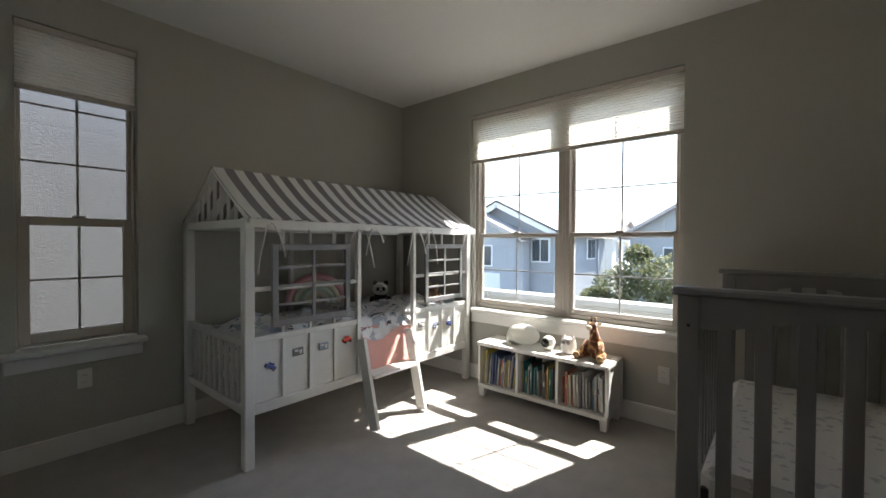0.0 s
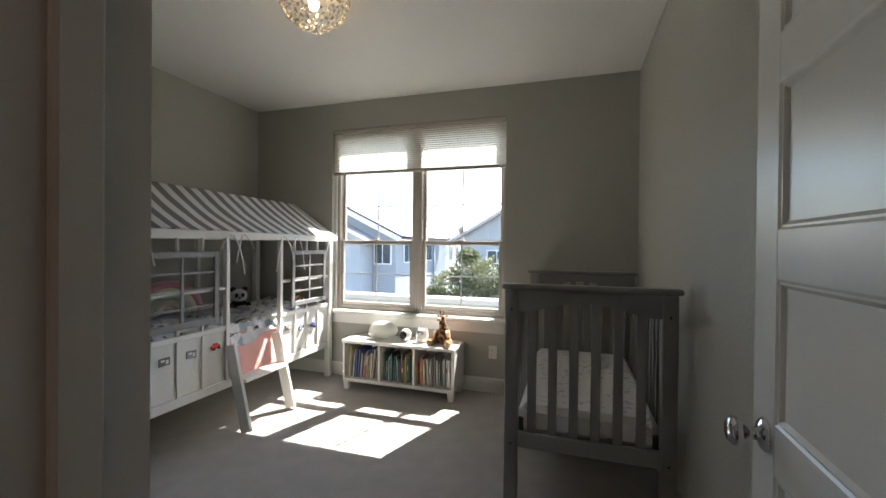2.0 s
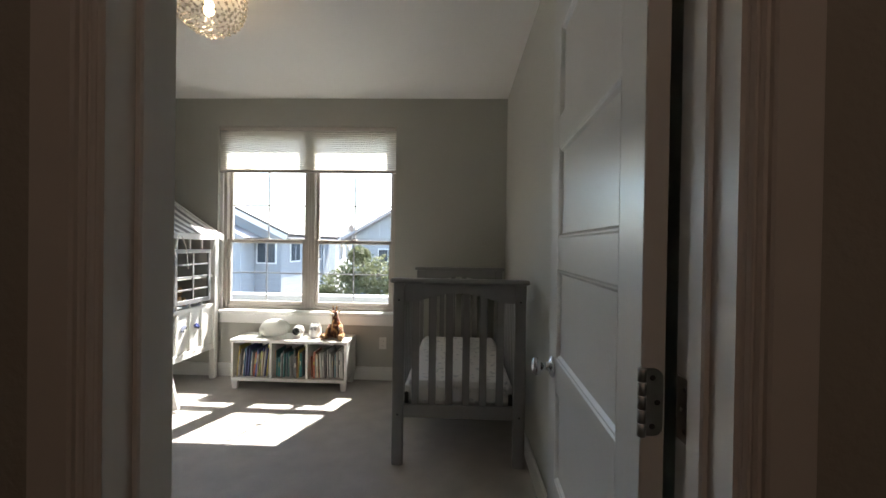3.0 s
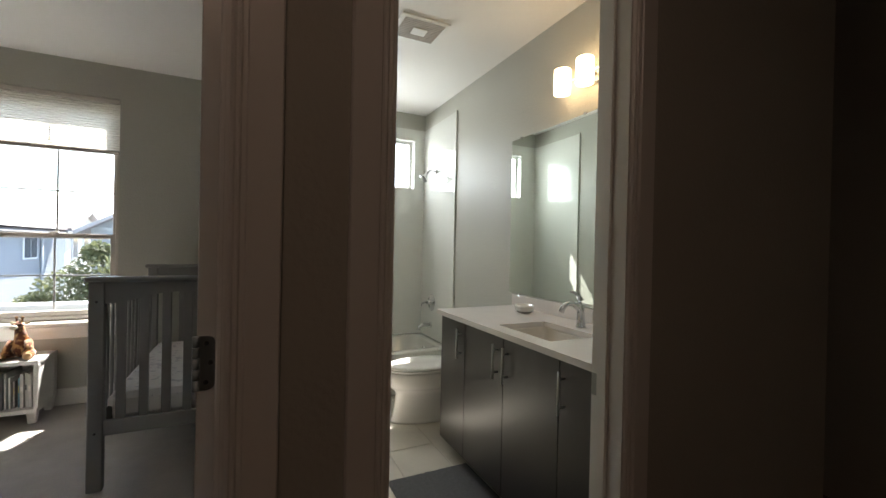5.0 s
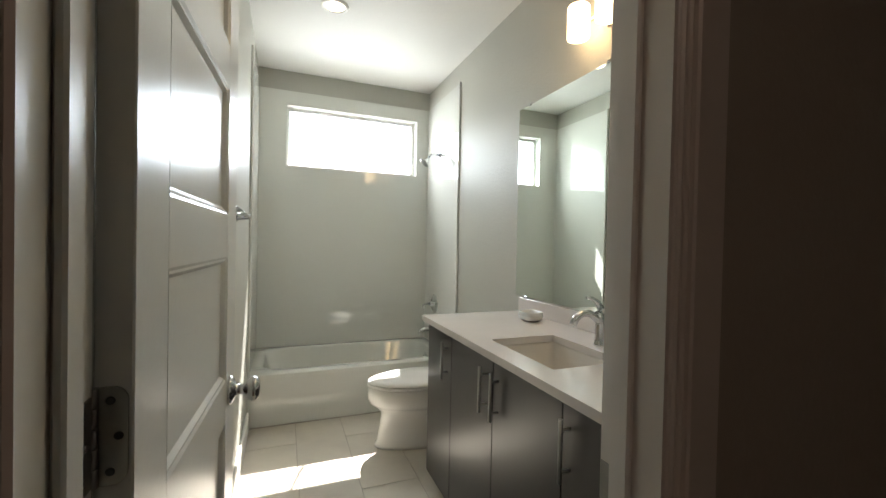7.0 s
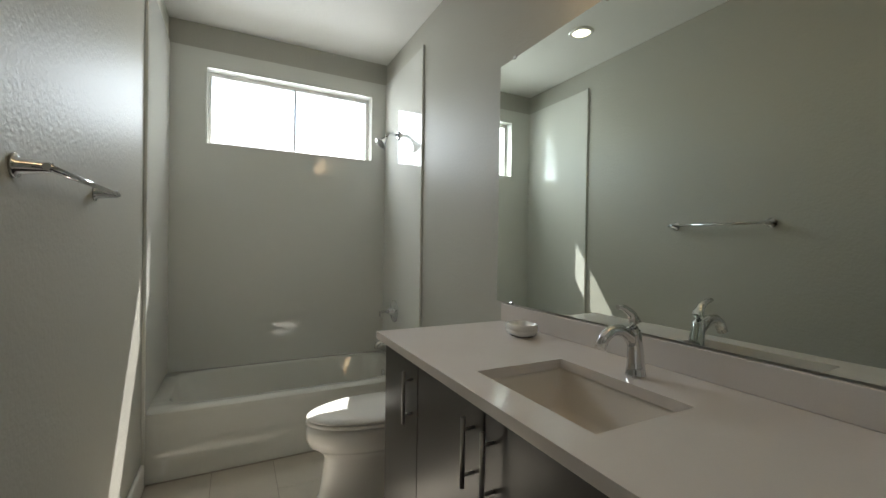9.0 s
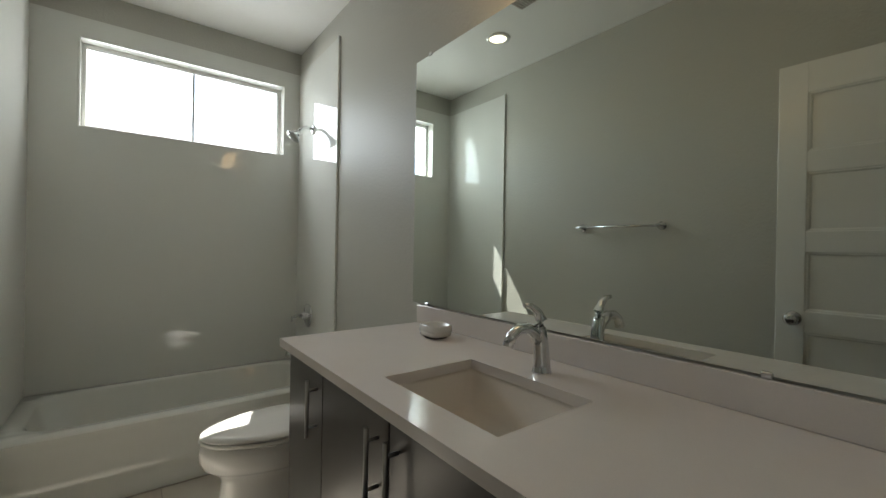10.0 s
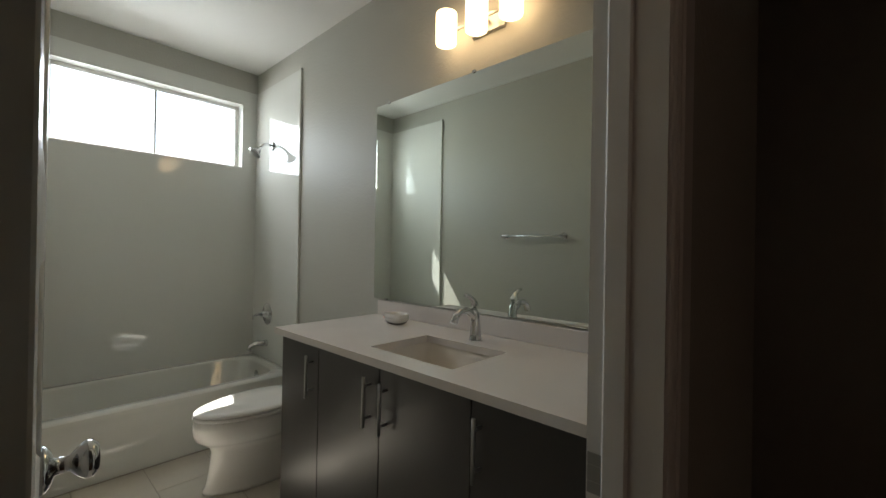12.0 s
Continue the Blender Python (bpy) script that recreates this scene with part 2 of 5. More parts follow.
def tube(bm, pts, radii, seg=12, mi=0, caps=True):
    """A round bar along points, with a radius at each."""
    pts = [Vector(p) for p in pts]
    if not hasattr(radii, "__len__"):
        radii = [radii] * len(pts)
    rings, n = [], len(pts)
    up = Vector((0, 0, 1)) if abs((pts[-1] - pts[0]).normalized().z) < 0.9 else Vector((1, 0, 0))
    for i, p in enumerate(pts):
        d = (pts[min(i + 1, n - 1)] - pts[max(i - 1, 0)]).normalized()
        a = d.cross(up).normalized(); c = d.cross(a)
        rings.append([bm.verts.new(p + radii[i] * (math.cos(k * 2 * math.pi / seg) * a + math.sin(k * 2 * math.pi / seg) * c)) for k in range(seg)])
    for r, s in zip(rings, rings[1:]):
        for k in range(seg):
            f = bm.faces.new((r[k], r[(k + 1) % seg], s[(k + 1) % seg], s[k])); f.smooth, f.material_index = True, mi
    if caps:
        for r in (rings[0], rings[-1]):
            bm.faces.new(r).material_index = mi


def lathe(bm, prof, c=(0, 0, 0), seg=24, m=None, sx=1.0, sy=1.0, mi=0):
    """Turns a profile of (radius, height) round the z axis at c."""
    rings = []
    for r, z in prof:
        ring = []
        for k in range(seg):
            a = 2 * math.pi * k / seg
            p = Vector((r * sx * math.cos(a), r * sy * math.sin(a), z))
            ring.append(bm.verts.new((m @ p if m is not None else p) + Vector(c)))
        rings.append(ring)
    for r, s in zip(rings, rings[1:]):
        for k in range(seg):
            f = bm.faces.new((r[k], r[(k + 1) % seg], s[(k + 1) % seg], s[k])); f.smooth, f.material_index = True, mi
    for r in (rings[0], rings[-1]):
        bm.faces.new(r).material_index = mi


def ell(bm, c, r, seg=16, m=None, mi=0, lump=0.0):
    prof = [(max(0.02, math.sin(math.pi * i / 10)), -math.cos(math.pi * i / 10)) for i in range(11)]
    n0 = len(bm.verts)
    lathe(bm, prof, (0, 0, 0), seg, Matrix.Diagonal((*r, 1)), mi=mi)
    bm.verts.ensure_lookup_table()
    for v in bm.verts[n0:]:
        if lump:
            v.co *= 1 + lump * noise.noise(v.co * 18)
        v.co = (m @ v.co if m is not None else v.co) + Vector(c)


def sheet(bm, fn, nu, nv, mi=0, smooth=True):
    g = [[bm.verts.new(fn(i / nu, j / nv)) for j in range(nv + 1)] for i in range(nu + 1)]
    for i in range(nu):
        for j in range(nv):
            f = bm.faces.new((g[i][j], g[i + 1][j], g[i + 1][j + 1], g[i][j + 1])); f.smooth, f.material_index = smooth, mi


def part(name, bm, material, parent=None, label="", fix=True):
    if fix:
        bmesh.ops.recalc_face_normals(bm, faces=bm.faces)
    me = bpy.data.meshes.new(name)
    bm.to_mesh(me); bm.free()
    for m in (material if isinstance(material, (list, tuple)) else [material]):
        me.materials.append(m)
    ob = new(name, me)
    ob.parent = parent
    if label:
        tagged(ob, label)
    return ob


def boxes(name, material, parent, *bs, bev=0.003, label="", m=None):
    bm = bmesh.new()
    for lo, hi in bs:
        bx(bm, lo, hi, bev, m)
    return part(name, bm, material, parent, label, fix=False)


def thing(name, loc, label, category, group="", rz=0):
    ob = new(name)
    ob.matrix_basis = pose(*loc, 0, 0, rz)
    ob.empty_display_size = 0.1
    return tagged(ob, label, category, group)


def structure(name, material, *bs, bev=0.0, label="", category=""):
    ob = boxes(name, material, None, *bs, bev=bev)
    return tagged(ob, label, category, kind="structure")


# ---- setting ----
H = 2.74
XW, XE, YS, YN = -2.94, 0.83, 0.305, 3.63
YH = 0.19
YB = 0.288
BW, BE, BN = 0.94, 2.46, 3.575
# bedroom window x, z; bath window x, z; west window y, z; door openings x
WX0, WX1, WZ0, WZ1 = -2.01, -0.24, 0.64, 2.47
VX0, VX1, VZ0, VZ1 = 1.155, 2.343, 1.92, 2.46
UY0, UY1, UZ0, UZ1 = 0.70, 1.255, 0.64, 2.49
D1, D2, E1, E2, DH = -0.05, 0.705, 0.988, 1.605, 2.13


def holed(x0, x1, z1, y0, y1, holes):
    """Boxes of a wall along x with openings (x0, x1, z0, z1), left to right."""
    out, at = [], x0
    for a, b, c, d in holes:
        out.append(((at, y0, 0), (a, y1, z1)))
        if c > 0:
            out.append(((a, y0, 0), (b, y1, c)))
        if d < z1:
            out.append(((a, y0, d), (b, y1, z1)))
        at = b
    out.append(((at, y0, 0), (x1, y1, z1)))
    return out


structure("wall_north", PAINT, *holed(XW - 0.2, BE + 0.2, H, YN, YN + 0.2, [(WX0, WX1, WZ0, WZ1), (VX0, VX1, VZ0, VZ1 + 0.2)]), *holed(BW, BE, H, BN, YN, [(VX0, VX1, VZ0, VZ1)]), label="greige painted wall with two window openings", category="wall")
structure("wall_south", PAINT, *holed(XW - 0.2, E2 + 0.02, H, YH, YS, [(D1 - 0.02, D2 + 0.02, 0, DH + 0.02), (E1 - 0.02, E2 + 0.02, 0, DH + 0.02)])[:-1], ((E2 + 0.02, YH, 0), (BE + 0.2, YB, H)), label="greige painted wall with two doorways", category="wall")
structure("wall_west", PAINT, ((XW - 0.2, YS, 0), (XW, UY0, H)), ((XW - 0.2, UY1, 0), (XW, YN, H)), ((XW - 0.2, UY0, 0), (XW, UY1, UZ0)), ((XW - 0.2, UY0, UZ1), (XW, UY1, H)), label="greige painted wall with a narrow window", category="wall")
structure("wall_middle", PAINT, ((XE, YS, 0), (BW, YN, H)), label="greige painted partition wall", category="wall")
structure("wall_east", PAINT, ((BE, YS, 0), (BE + 0.2, YN, H)), label="greige painted bathroom wall", category="wall")
# Assumed hall walls, set far back so that little light bounces.
structure("wall_hall_east", PAINT, ((3.6, -4.4, 0), (3.72, 2.1, H)), ((BE + 0.2, 2.1, 0), (3.72, 2.22, H)), label="greige painted hallway wall, set far back to dim the hall", category="wall")
structure("wall_hall_south", PAINT, ((-4.0, -4.5, 0), (3.72, -4.4, H)), label="greige painted hallway wall, set far back to dim the hall", category="wall")
structure("wall_hall_west", PAINT, ((-4.1, -4.5, 0), (-4.0, YH, H)), ((-4.0, YH - 0.1, 0), (XW - 0.2, YH, H)), label="greige painted hallway wall, set far back to dim the hall", category="wall")
structure("ceiling", CEIL, ((XW - 0.2, YS, H), (XE, YN + 0.2, H + 0.1)), label="white textured bedroom ceiling", category="ceiling")
structure("ceiling_bath", CEIL, ((XE, YS, H), (BE + 0.2, YN + 0.2, H + 0.1)), label="white textured bathroom ceiling", category="ceiling")
structure("ceiling_hall", CEIL, ((-4.1, -4.5, H), (BE + 0.2, YS, H + 0.1)), ((BE + 0.2, -4.5, H), (3.72, 2.22, H + 0.1)), label="white hallway ceiling", category="ceiling")


def carpet(name, x0, x1, y0, y1, label):
    bm = bmesh.new()
    nu, nv = max(2, int((x1 - x0) / 0.05)), max(2, int((y1 - y0) / 0.05))
    sheet(bm, lambda u, v: (x0 + u * (x1 - x0), y0 + v * (y1 - y0), 0.003 * noise.noise((u * 30, v * 30, 3))), nu, nv)
    bx(bm, (x0, y0, -0.2), (x1, y1, -0.01))
    ob = part(name, bm, CARPET)
    return tagged(ob, label, "floor", kind="structure")


carpet("floor", XW, XE, YS, YN, "grey beige cut-pile bedroom carpet")
# Unseen floor; its brown is chosen to dim and tint the hall.
structure("floor_hall", HALLW, ((-4.0, -4.4, -0.2), (BE + 0.2, YH + 0.06, 0.0)), ((BE + 0.2, -4.4, -0.2), (3.6, 2.1, 0.0)), label="unseen hallway floor coloured brown to tint the hall", category="floor")
structure("floor_doorway", CARPET, ((D1 - 0.03, YH + 0.06, -0.1), (D2 + 0.03, YS, 0.0)), label="carpet in the doorway", category="floor")
bath_floor = structure("floor_bath", GROUT, ((E1 - 0.02, YH + 0.06, -0.2), (E2 + 0.02, YS, -0.003)), ((BW, YS, -0.2), (BE, BN, -0.003)), label="beige stone-look tile bathroom floor", category="floor")


def base_run(name, *bs):
    bm = bmesh.new()
    for lo, hi in bs:
        bx(bm, (lo[0], lo[1], 0), (hi[0], hi[1], 0.115))
        bx(bm, (lo[0], lo[1], 0.115), (hi[0], hi[1], 0.13), 0.005)
    return tagged(part(name, bm, TRIM, fix=False), "white painted baseboard", "baseboard", kind="structure")


base_run("baseboard_west", ((XW, YS, 0), (XW + 0.014, YN, 0)))
base_run("baseboard_north", ((XW + 0.014, YN - 0.014, 0), (XE - 0.014, YN, 0)))
base_run("baseboard_east", ((XE - 0.014, YS, 0), (XE, YN, 0)))
base_run("baseboard_south", ((XW + 0.014, YS, 0), (D1 - 0.09, YS + 0.014, 0)))
base_run("baseboard_bath", ((BW, 0.95, 0), (BW + 0.014, 2.80, 0)), ((BE - 0.014, 1.88, 0), (BE, 2.80, 0)))
base_run("baseboard_hall", ((-4.0, YH - 0.014, 0), (D1 - 0.09, YH, 0)), ((D2 + 0.088, YH - 0.014, 0), (E1 - 0.084, YH, 0)), ((E2 + 0.12, YH - 0.014, 0), (BE + 0.2, YH, 0)))


def door_trim(name, x0, x1, yr, right):
    """Jamb lining, stops and stepped casings on both sides."""
    bm = bmesh.new()
    y0, y1 = YH - 0.004, YS + 0.004
    bx(bm, (x0 - 0.02, y0, 0), (x0, y1, DH)); bx(bm, (x1, y0, 0), (x1 + 0.02, yr, DH)); bx(bm, (x0 - 0.02, y0, DH), (x1 + 0.02, y1, DH + 0.02))
    ys = YS - 0.075
    bx(bm, (x0, ys, 0), (x0 + 0.011, ys + 0.035, DH), 0.003); bx(bm, (x1 - 0.011, ys, 0), (x1, ys + 0.035, DH), 0.003); bx(bm, (x0, ys, DH - 0.011), (x1, ys + 0.035, DH), 0.003)
    for side in (-1, 1):
        for a, b, t in ((0.006, 0.084, 0.007), (0.008, 0.015, 0.011), (0.018, 0.024, 0.013), (0.030, 0.086, 0.016)):
            f0, f1 = (YH - t, YH) if side < 0 else (YS, YS + t)
            bx(bm, (x0 - b, f0, 0), (x0 - a, f1, DH + b), 0.003)
            if side < 0 or right:
                bx(bm, (x1 + a, f0, 0), (x1 + b, f1, DH + b), 0.003)
            bx(bm, (x0 - a, f0, DH + a), (x1 + a, f1, DH + b), 0.003)
    return tagged(part(name, bm, TRIM, fix=False), "white painted flat door casing with a beaded inner edge", "door frame", kind="structure")


door_trim("trim_bedroom_door", D1, D2, YS + 0.004, True)
door_trim("trim_bath_door", E1, E2, YB + 0.002, False)


# ---- windows ----
def dbl_hung(parent, w, z0, z1, zm, cut, f=0.035, su=0.028, sl=0.034):
    """Double-hung sashes in local coordinates: x across from 0 to w, y towards the outside."""
    boxes("window_frame", VINYL, parent, ((0, 0, z0), (f, 0.09, z1)), ((w - f, 0, z0), (w, 0.09, z1)), ((f, 0, z1 - f), (w - f, 0.09, z1)), ((f, 0, z0), (w - f, 0.09, z0 + f)), bev=0.004)
    for nm, a, b, y, s in (("upper_sash", zm - 0.02, z1 - f, 0.05, su), ("lower_sash", z0 + f, zm + 0.022, 0.012, sl)):
        x0, x1 = f, w - f
        sash = boxes(nm, VINYL, parent, ((x0, y, a), (x0 + s, y + 0.035, b)), ((x1 - s, y, a), (x1, y + 0.035, b)), ((x0 + s, y, a), (x1 - s, y + 0.035, a + s + 0.008)), ((x0 + s, y, b - s), (x1 - s, y + 0.035, b)), bev=0.004)
        g = boxes("pane", GLASS, sash, ((x0 + s, y + 0.016, a + s), (x1 - s, y + 0.020, b - s)), bev=0)
        g.visible_shadow = False
        xm = (x0 + x1) / 2
        boxes("muntin", MUNT, sash, ((xm - 0.007, y + 0.008, a + s), (xm + 0.007, y + 0.015, b - s)), bev=0.002)
        for zc in cut:
            if a < zc < b:
                boxes("muntin", MUNT, sash, ((x0 + s, y + 0.008, zc - 0.006), (x1 - s, y + 0.0145, zc + 0.006)), bev=0.002)
        if nm == "lower_sash":
            boxes("sash_lock", VINYL, sash, ((xm - 0.03, y - 0.012, b - 0.004), (xm + 0.03, y + 0.02, b + 0.014)), bev=0.005)


def shade(name, loc, w, z0, z1, rz, label):
    """Cellular shade, pleated, with head and bottom rails; local x across."""
    t = thing(name, loc, label, "window shade", rz=rz)
    bm = bmesh.new()
    n = int((z1 - z0 - 0.06) / 0.019)
    for side in (1,):
        pr = [(side * (0.003 + (0.010 if k % 2 else 0.0)), z0 + 0.03 + k * (z1 - z0 - 0.06) / (2 * n)) for k in range(2 * n + 1)]
        for (a, za), (b, zb) in zip(pr, pr[1:]):
            put(bm, [(0.004, a, za), (w - 0.004, a, za), (w - 0.004, b, zb), (0.004, b, zb)], [(0, 1, 2, 3)])
    part("pleats", bm, SHADE, t, fix=False)
    boxes("head_rail", VINYL, t, ((0, -0.018, z1 - 0.035), (w, 0.018, z1)), bev=0.004)
    boxes("bottom_rail", VINYL, t, ((0.002, -0.016, z0), (w - 0.002, 0.016, z0 + 0.03)), bev=0.006)
    return t


win1 = tagged(thing("window_1", (0, 0, 0), "wide double window with taupe vinyl sashes and muntins", "window"), kind="structure")
win1.matrix_basis = pose(WX0, YN + 0.055, 0)
wl = part("window_unit", bmesh.new(), VINYL, win1)
wl2 = part("window_unit", bmesh.new(), VINYL, win1)
MULL = -1.10
for holder, x0, x1 in ((wl, 0.03, MULL - WX0 - 0.012), (wl2, MULL - WX0 + 0.012, WX1 - WX0)):
    holder.location.x = x0
    dbl_hung(holder, x1 - x0, 0.66, WZ1 - 0.04, 1.335, (1.02, 1.70, 2.06))
boxes("mullion", VINYL, win1, ((MULL - WX0 - 0.0125, 0.0, 0.66), (MULL - WX0 + 0.0125, 0.095, WZ1 - 0.03)), bev=0.003)
boxes("reveal", TRIM, win1, ((0, -0.02, 0.66), (0.03, 0.095, WZ1)), ((0.03, 0.0, WZ1 - 0.04), (WX1 - WX0, 0.095, WZ1)), bev=0.002)
boxes("window_sill", TRIM, win1, ((-0.03, -0.115, 0.625), (WX1 - WX0 + 0.03, 0.02, 0.66)), bev=0.008)
boxes("apron", TRIM, win1, ((0.0, -0.075, 0.53), (WX1 - WX0, -0.055, 0.625)), bev=0.004)
shade("window_shade", (WX0 + 0.004, YN + 0.022, 0), WX1 - WX0 - 0.008, 2.015, WZ1 - 0.004, 0, "cream pleated cellular shade drawn partly down, lit by sun")

win2 = tagged(thing("window_2", (0, 0, 0), "narrow double-hung window with taupe vinyl sashes", "window"), kind="structure")
win2.matrix_basis = pose(XW - 0.055, UY0, 0, 0, 0, 90)
u2 = part("window_unit", bmesh.new(), VINYL, win2)
dbl_hung(u2, UY1 - UY0, 0.66, UZ1 - 0.02, 1.385, (1.04, 1.73, 2.06), 0.014, 0.020, 0.050)
boxes("window_sill", TRIM, win2, ((-0.07, -0.13, 0.62), (UY1 - UY0 + 0.035, 0.02, 0.655)), bev=0.008)
boxes("apron", TRIM, win2, ((-0.05, -0.078, 0.535), (UY1 - UY0 + 0.02, -0.055, 0.62)), bev=0.004)
shade("window_shade", (XW - 0.022, UY0 + 0.004, 0), UY1 - UY0 - 0.008, 2.11, UZ1 - 0.004, 90, "cream pleated cellular shade drawn a little down")

win3 = tagged(thing("window_3", (0, 0, 0), "high horizontal sliding bathroom window in white vinyl", "window"), kind="structure")
win3.matrix_basis = pose(VX0, BN + 0.072, 0)
VW = VX1 - VX0
FI, FW = 0.012, 0.022
z0, z1 = VZ0 + FI, VZ1 - FI
boxes("window_frame", VINYLW, win3, ((FI, 0, z0), (FI + FW, 0.04, z1)), ((VW - FI - FW, 0, z0), (VW - FI, 0.04, z1)), ((FI + FW, 0, z0), (VW - FI - FW, 0.04, z0 + FW)), ((FI + FW, 0, z1 - FW), (VW - FI - FW, 0.04, z1)), bev=0.003)
boxes("window_reveal", ACRYL, win3, ((0, -0.086, VZ0), (FI, 0.055, VZ1)), ((VW - FI, -0.086, VZ0), (VW, 0.055, VZ1)), ((FI, -0.086, VZ0), (VW - FI, 0.055, z0)), ((FI, -0.086, z1), (VW - FI, 0.055, VZ1)), bev=0.002)
boxes("glazing_seal", MUNT, win3, ((FI + FW, 0.006, z1 - FW - 0.006), (VW - FI - FW, 0.012, z1 - FW)), ((VW - FI - FW - 0.006, 0.006, z0 + FW), (VW - FI - FW, 0.012, z1 - FW - 0.006)), bev=0)
boxes("meeting_stile", MUNT, win3, ((VW / 2 - 0.007, 0.008, z0 + FW), (VW / 2 + 0.007, 0.035, z1 - FW)), bev=0.003)
for a, b in ((FI + FW, VW / 2 - 0.007), (VW / 2 + 0.007, VW - FI - FW)):
    boxes("pane", GLASS, win3, ((a, 0.018, z0 + FW), (b, 0.022, z1 - FW)), bev=0).visible_shadow = False


# ---- doors ----
def door_leaf(name, w, loc, rz, hinge_side, label):
    """Five-panel door; local x from the hinge along the leaf, y its thickness 0.035."""
    t = tagged(thing(name, loc, label, "door", rz=rz), kind="structure")
    h, th = DH - 0.012, 0.035
    bm = bmesh.new()
    bx(bm, (0, 0, 0.008), (0.105, th, h), 0.002); bx(bm, (w - 0.105, 0, 0.008), (w, th, h), 0.002)
    bots, ph = [0.250, 0.614, 0.979, 1.343, 1.707], 0.273
    zs = [0.008] + [b + ph for b in bots]
    for z0, z1 in zip(zs, bots + [h]):
        bx(bm, (0.105, 0.0, z0), (w - 0.105, th, z1))
    part("leaf", bm, DOORP, t, fix=False)
    for z in bots:
        bm = bmesh.new()
        x0, x1, z1 = 0.105, w - 0.105, z + ph
        for s, y0, yi in ((1, 0.0, 0.010), (-1, th, th - 0.010)):
            loops = []
            for i, y in ((0, y0), (0.005, y0 + s * 0.003), (0.009, y0 + s * 0.003), (0.016, yi), (0.020, yi)):
                loops.append([bm.verts.new(p) for p in ((x0 + i, y, z + i), (x1 - i, y, z + i), (x1 - i, y, z1 - i), (x0 + i, y, z1 - i))])
            for a, b in zip(loops, loops[1:]):
                for k in range(4):
                    bm.faces.new((a[k], a[(k + 1) % 4], b[(k + 1) % 4], b[k]))
            bm.faces.new(loops[-1])
        part("panel", bm, DOORP, t)
    for s, y in ((-1, 0.0), (1, th)):
        bm = bmesh.new()
        m = pose(w - 0.065, y, 0.945, -90 * s, 0, 0)
        lathe(bm, [(0.001, 0), (0.033, 0.0), (0.033, 0.004), (0.026, 0.010), (0.013, 0.014), (0.011, 0.030), (0.020, 0.038), (0.028, 0.048), (0.028, 0.056), (0.020, 0.064), (0.001, 0.066)], seg=24, m=m)
        part("door_knob", bm, CHROME, t, "polished chrome round knob")
    for z in (0.25, 1.09, 1.93):
        bm = bmesh.new()
        hy = 0.0 if hinge_side < 0 else th
        for k in range(5):
            tube(bm, [(-0.004, hy, z - 0.050 + k * 0.0202), (-0.004, hy, z - 0.050 + k * 0.0202 + 0.0190)], 0.0065)
        far = th - hy
        sg = 1 if far < hy else -1
        edge = [(hy, -0.050), (far + sg * 0.018, -0.050)] + [(far + sg * (0.018 - 0.014 * math.sin(radians(a))), -0.036 - 0.014 * math.cos(radians(a))) for a in (15, 30, 45, 60, 75, 90)]
        edge += [(y, -zz) for y, zz in reversed(edge)]
        n = len(edge)
        put(bm, [(x, y, z + zz) for x in (-0.0025, 0.0005) for y, zz in edge], [tuple(range(n)), tuple(range(2 * n - 1, n - 1, -1))] + [(k, n + k, n + (k + 1) % n, (k + 1) % n) for k in range(n)])
        hinge = part("hinge", bm, NICKEL, t, "satin metal hinge with a rounded leaf")
        for y, zz in ((far + sg * 0.019, -0.036), (far + sg * 0.012, 0.0), (far + sg * 0.019, 0.036)):
            bm = bmesh.new()
            lathe(bm, [(0.0045, 0), (0.0035, 0.0010), (0.001, 0.0004)], (0, 0, 0), 10, pose(-0.0025, y, z + zz, 0, -90, 0))
            part("screw", bm, DARK, hinge)
    return t


door_leaf("door_1", 0.728, (0.693, YS + 0.012, 0), 87.8, 1, "white five-panel bedroom door standing wide open")
door_leaf("door_2", 0.600, (1.020, YS + 0.012, 0), 87.0, 1, "white five-panel bathroom door standing wide open")


def jamb_plate(name, loc, sx, label):
    t = thing(name, loc, label, "door hardware")
    boxes("plate", NICKEL, t, ((0, -0.016, -0.045), (0.002 * sx, 0.032, 0.045)) if sx > 0 else ((-0.002, -0.016, -0.045), (0, 0.032, 0.045)), bev=0.0005)
    for z in (-0.03, 0.0, 0.03):
        bm = bmesh.new()
        lathe(bm, [(0.004, 0), (0.003, 0.0008)], (0.002 * sx, 0.012 if z else 0.020, z), 10, pose(0, 0, 0, 0, 90 * sx, 0))
        part("screw", bm, CHROME, t)
    return t


jamb_plate("hinge_leaf", (D2, YS - 0.033, 1.09), -1, "satin metal hinge leaf on the door jamb")
jamb_plate("hinge_leaf", (E1, YS - 0.033, 1.09), 1, "satin metal hinge leaf on the door jamb")
sp = thing("strike_plate", (E2, YS - 0.047, 0.945), "satin metal strike plate on the door jamb", "door hardware")
boxes("plate", NICKEL, sp, ((-0.002, -0.014, -0.03), (0, 0.03, -0.012)), ((-0.002, -0.014, 0.012), (0, 0.03, 0.03)), ((-0.002, -0.014, -0.012), (0, -0.006, 0.012)), ((-0.002, 0.010, -0.012), (0, 0.03, 0.012)), bev=0.0005)
boxes("latch_hole", DARK, sp, ((-0.0008, -0.006, -0.012), (-0.0002, 0.010, 0.012)), bev=0)


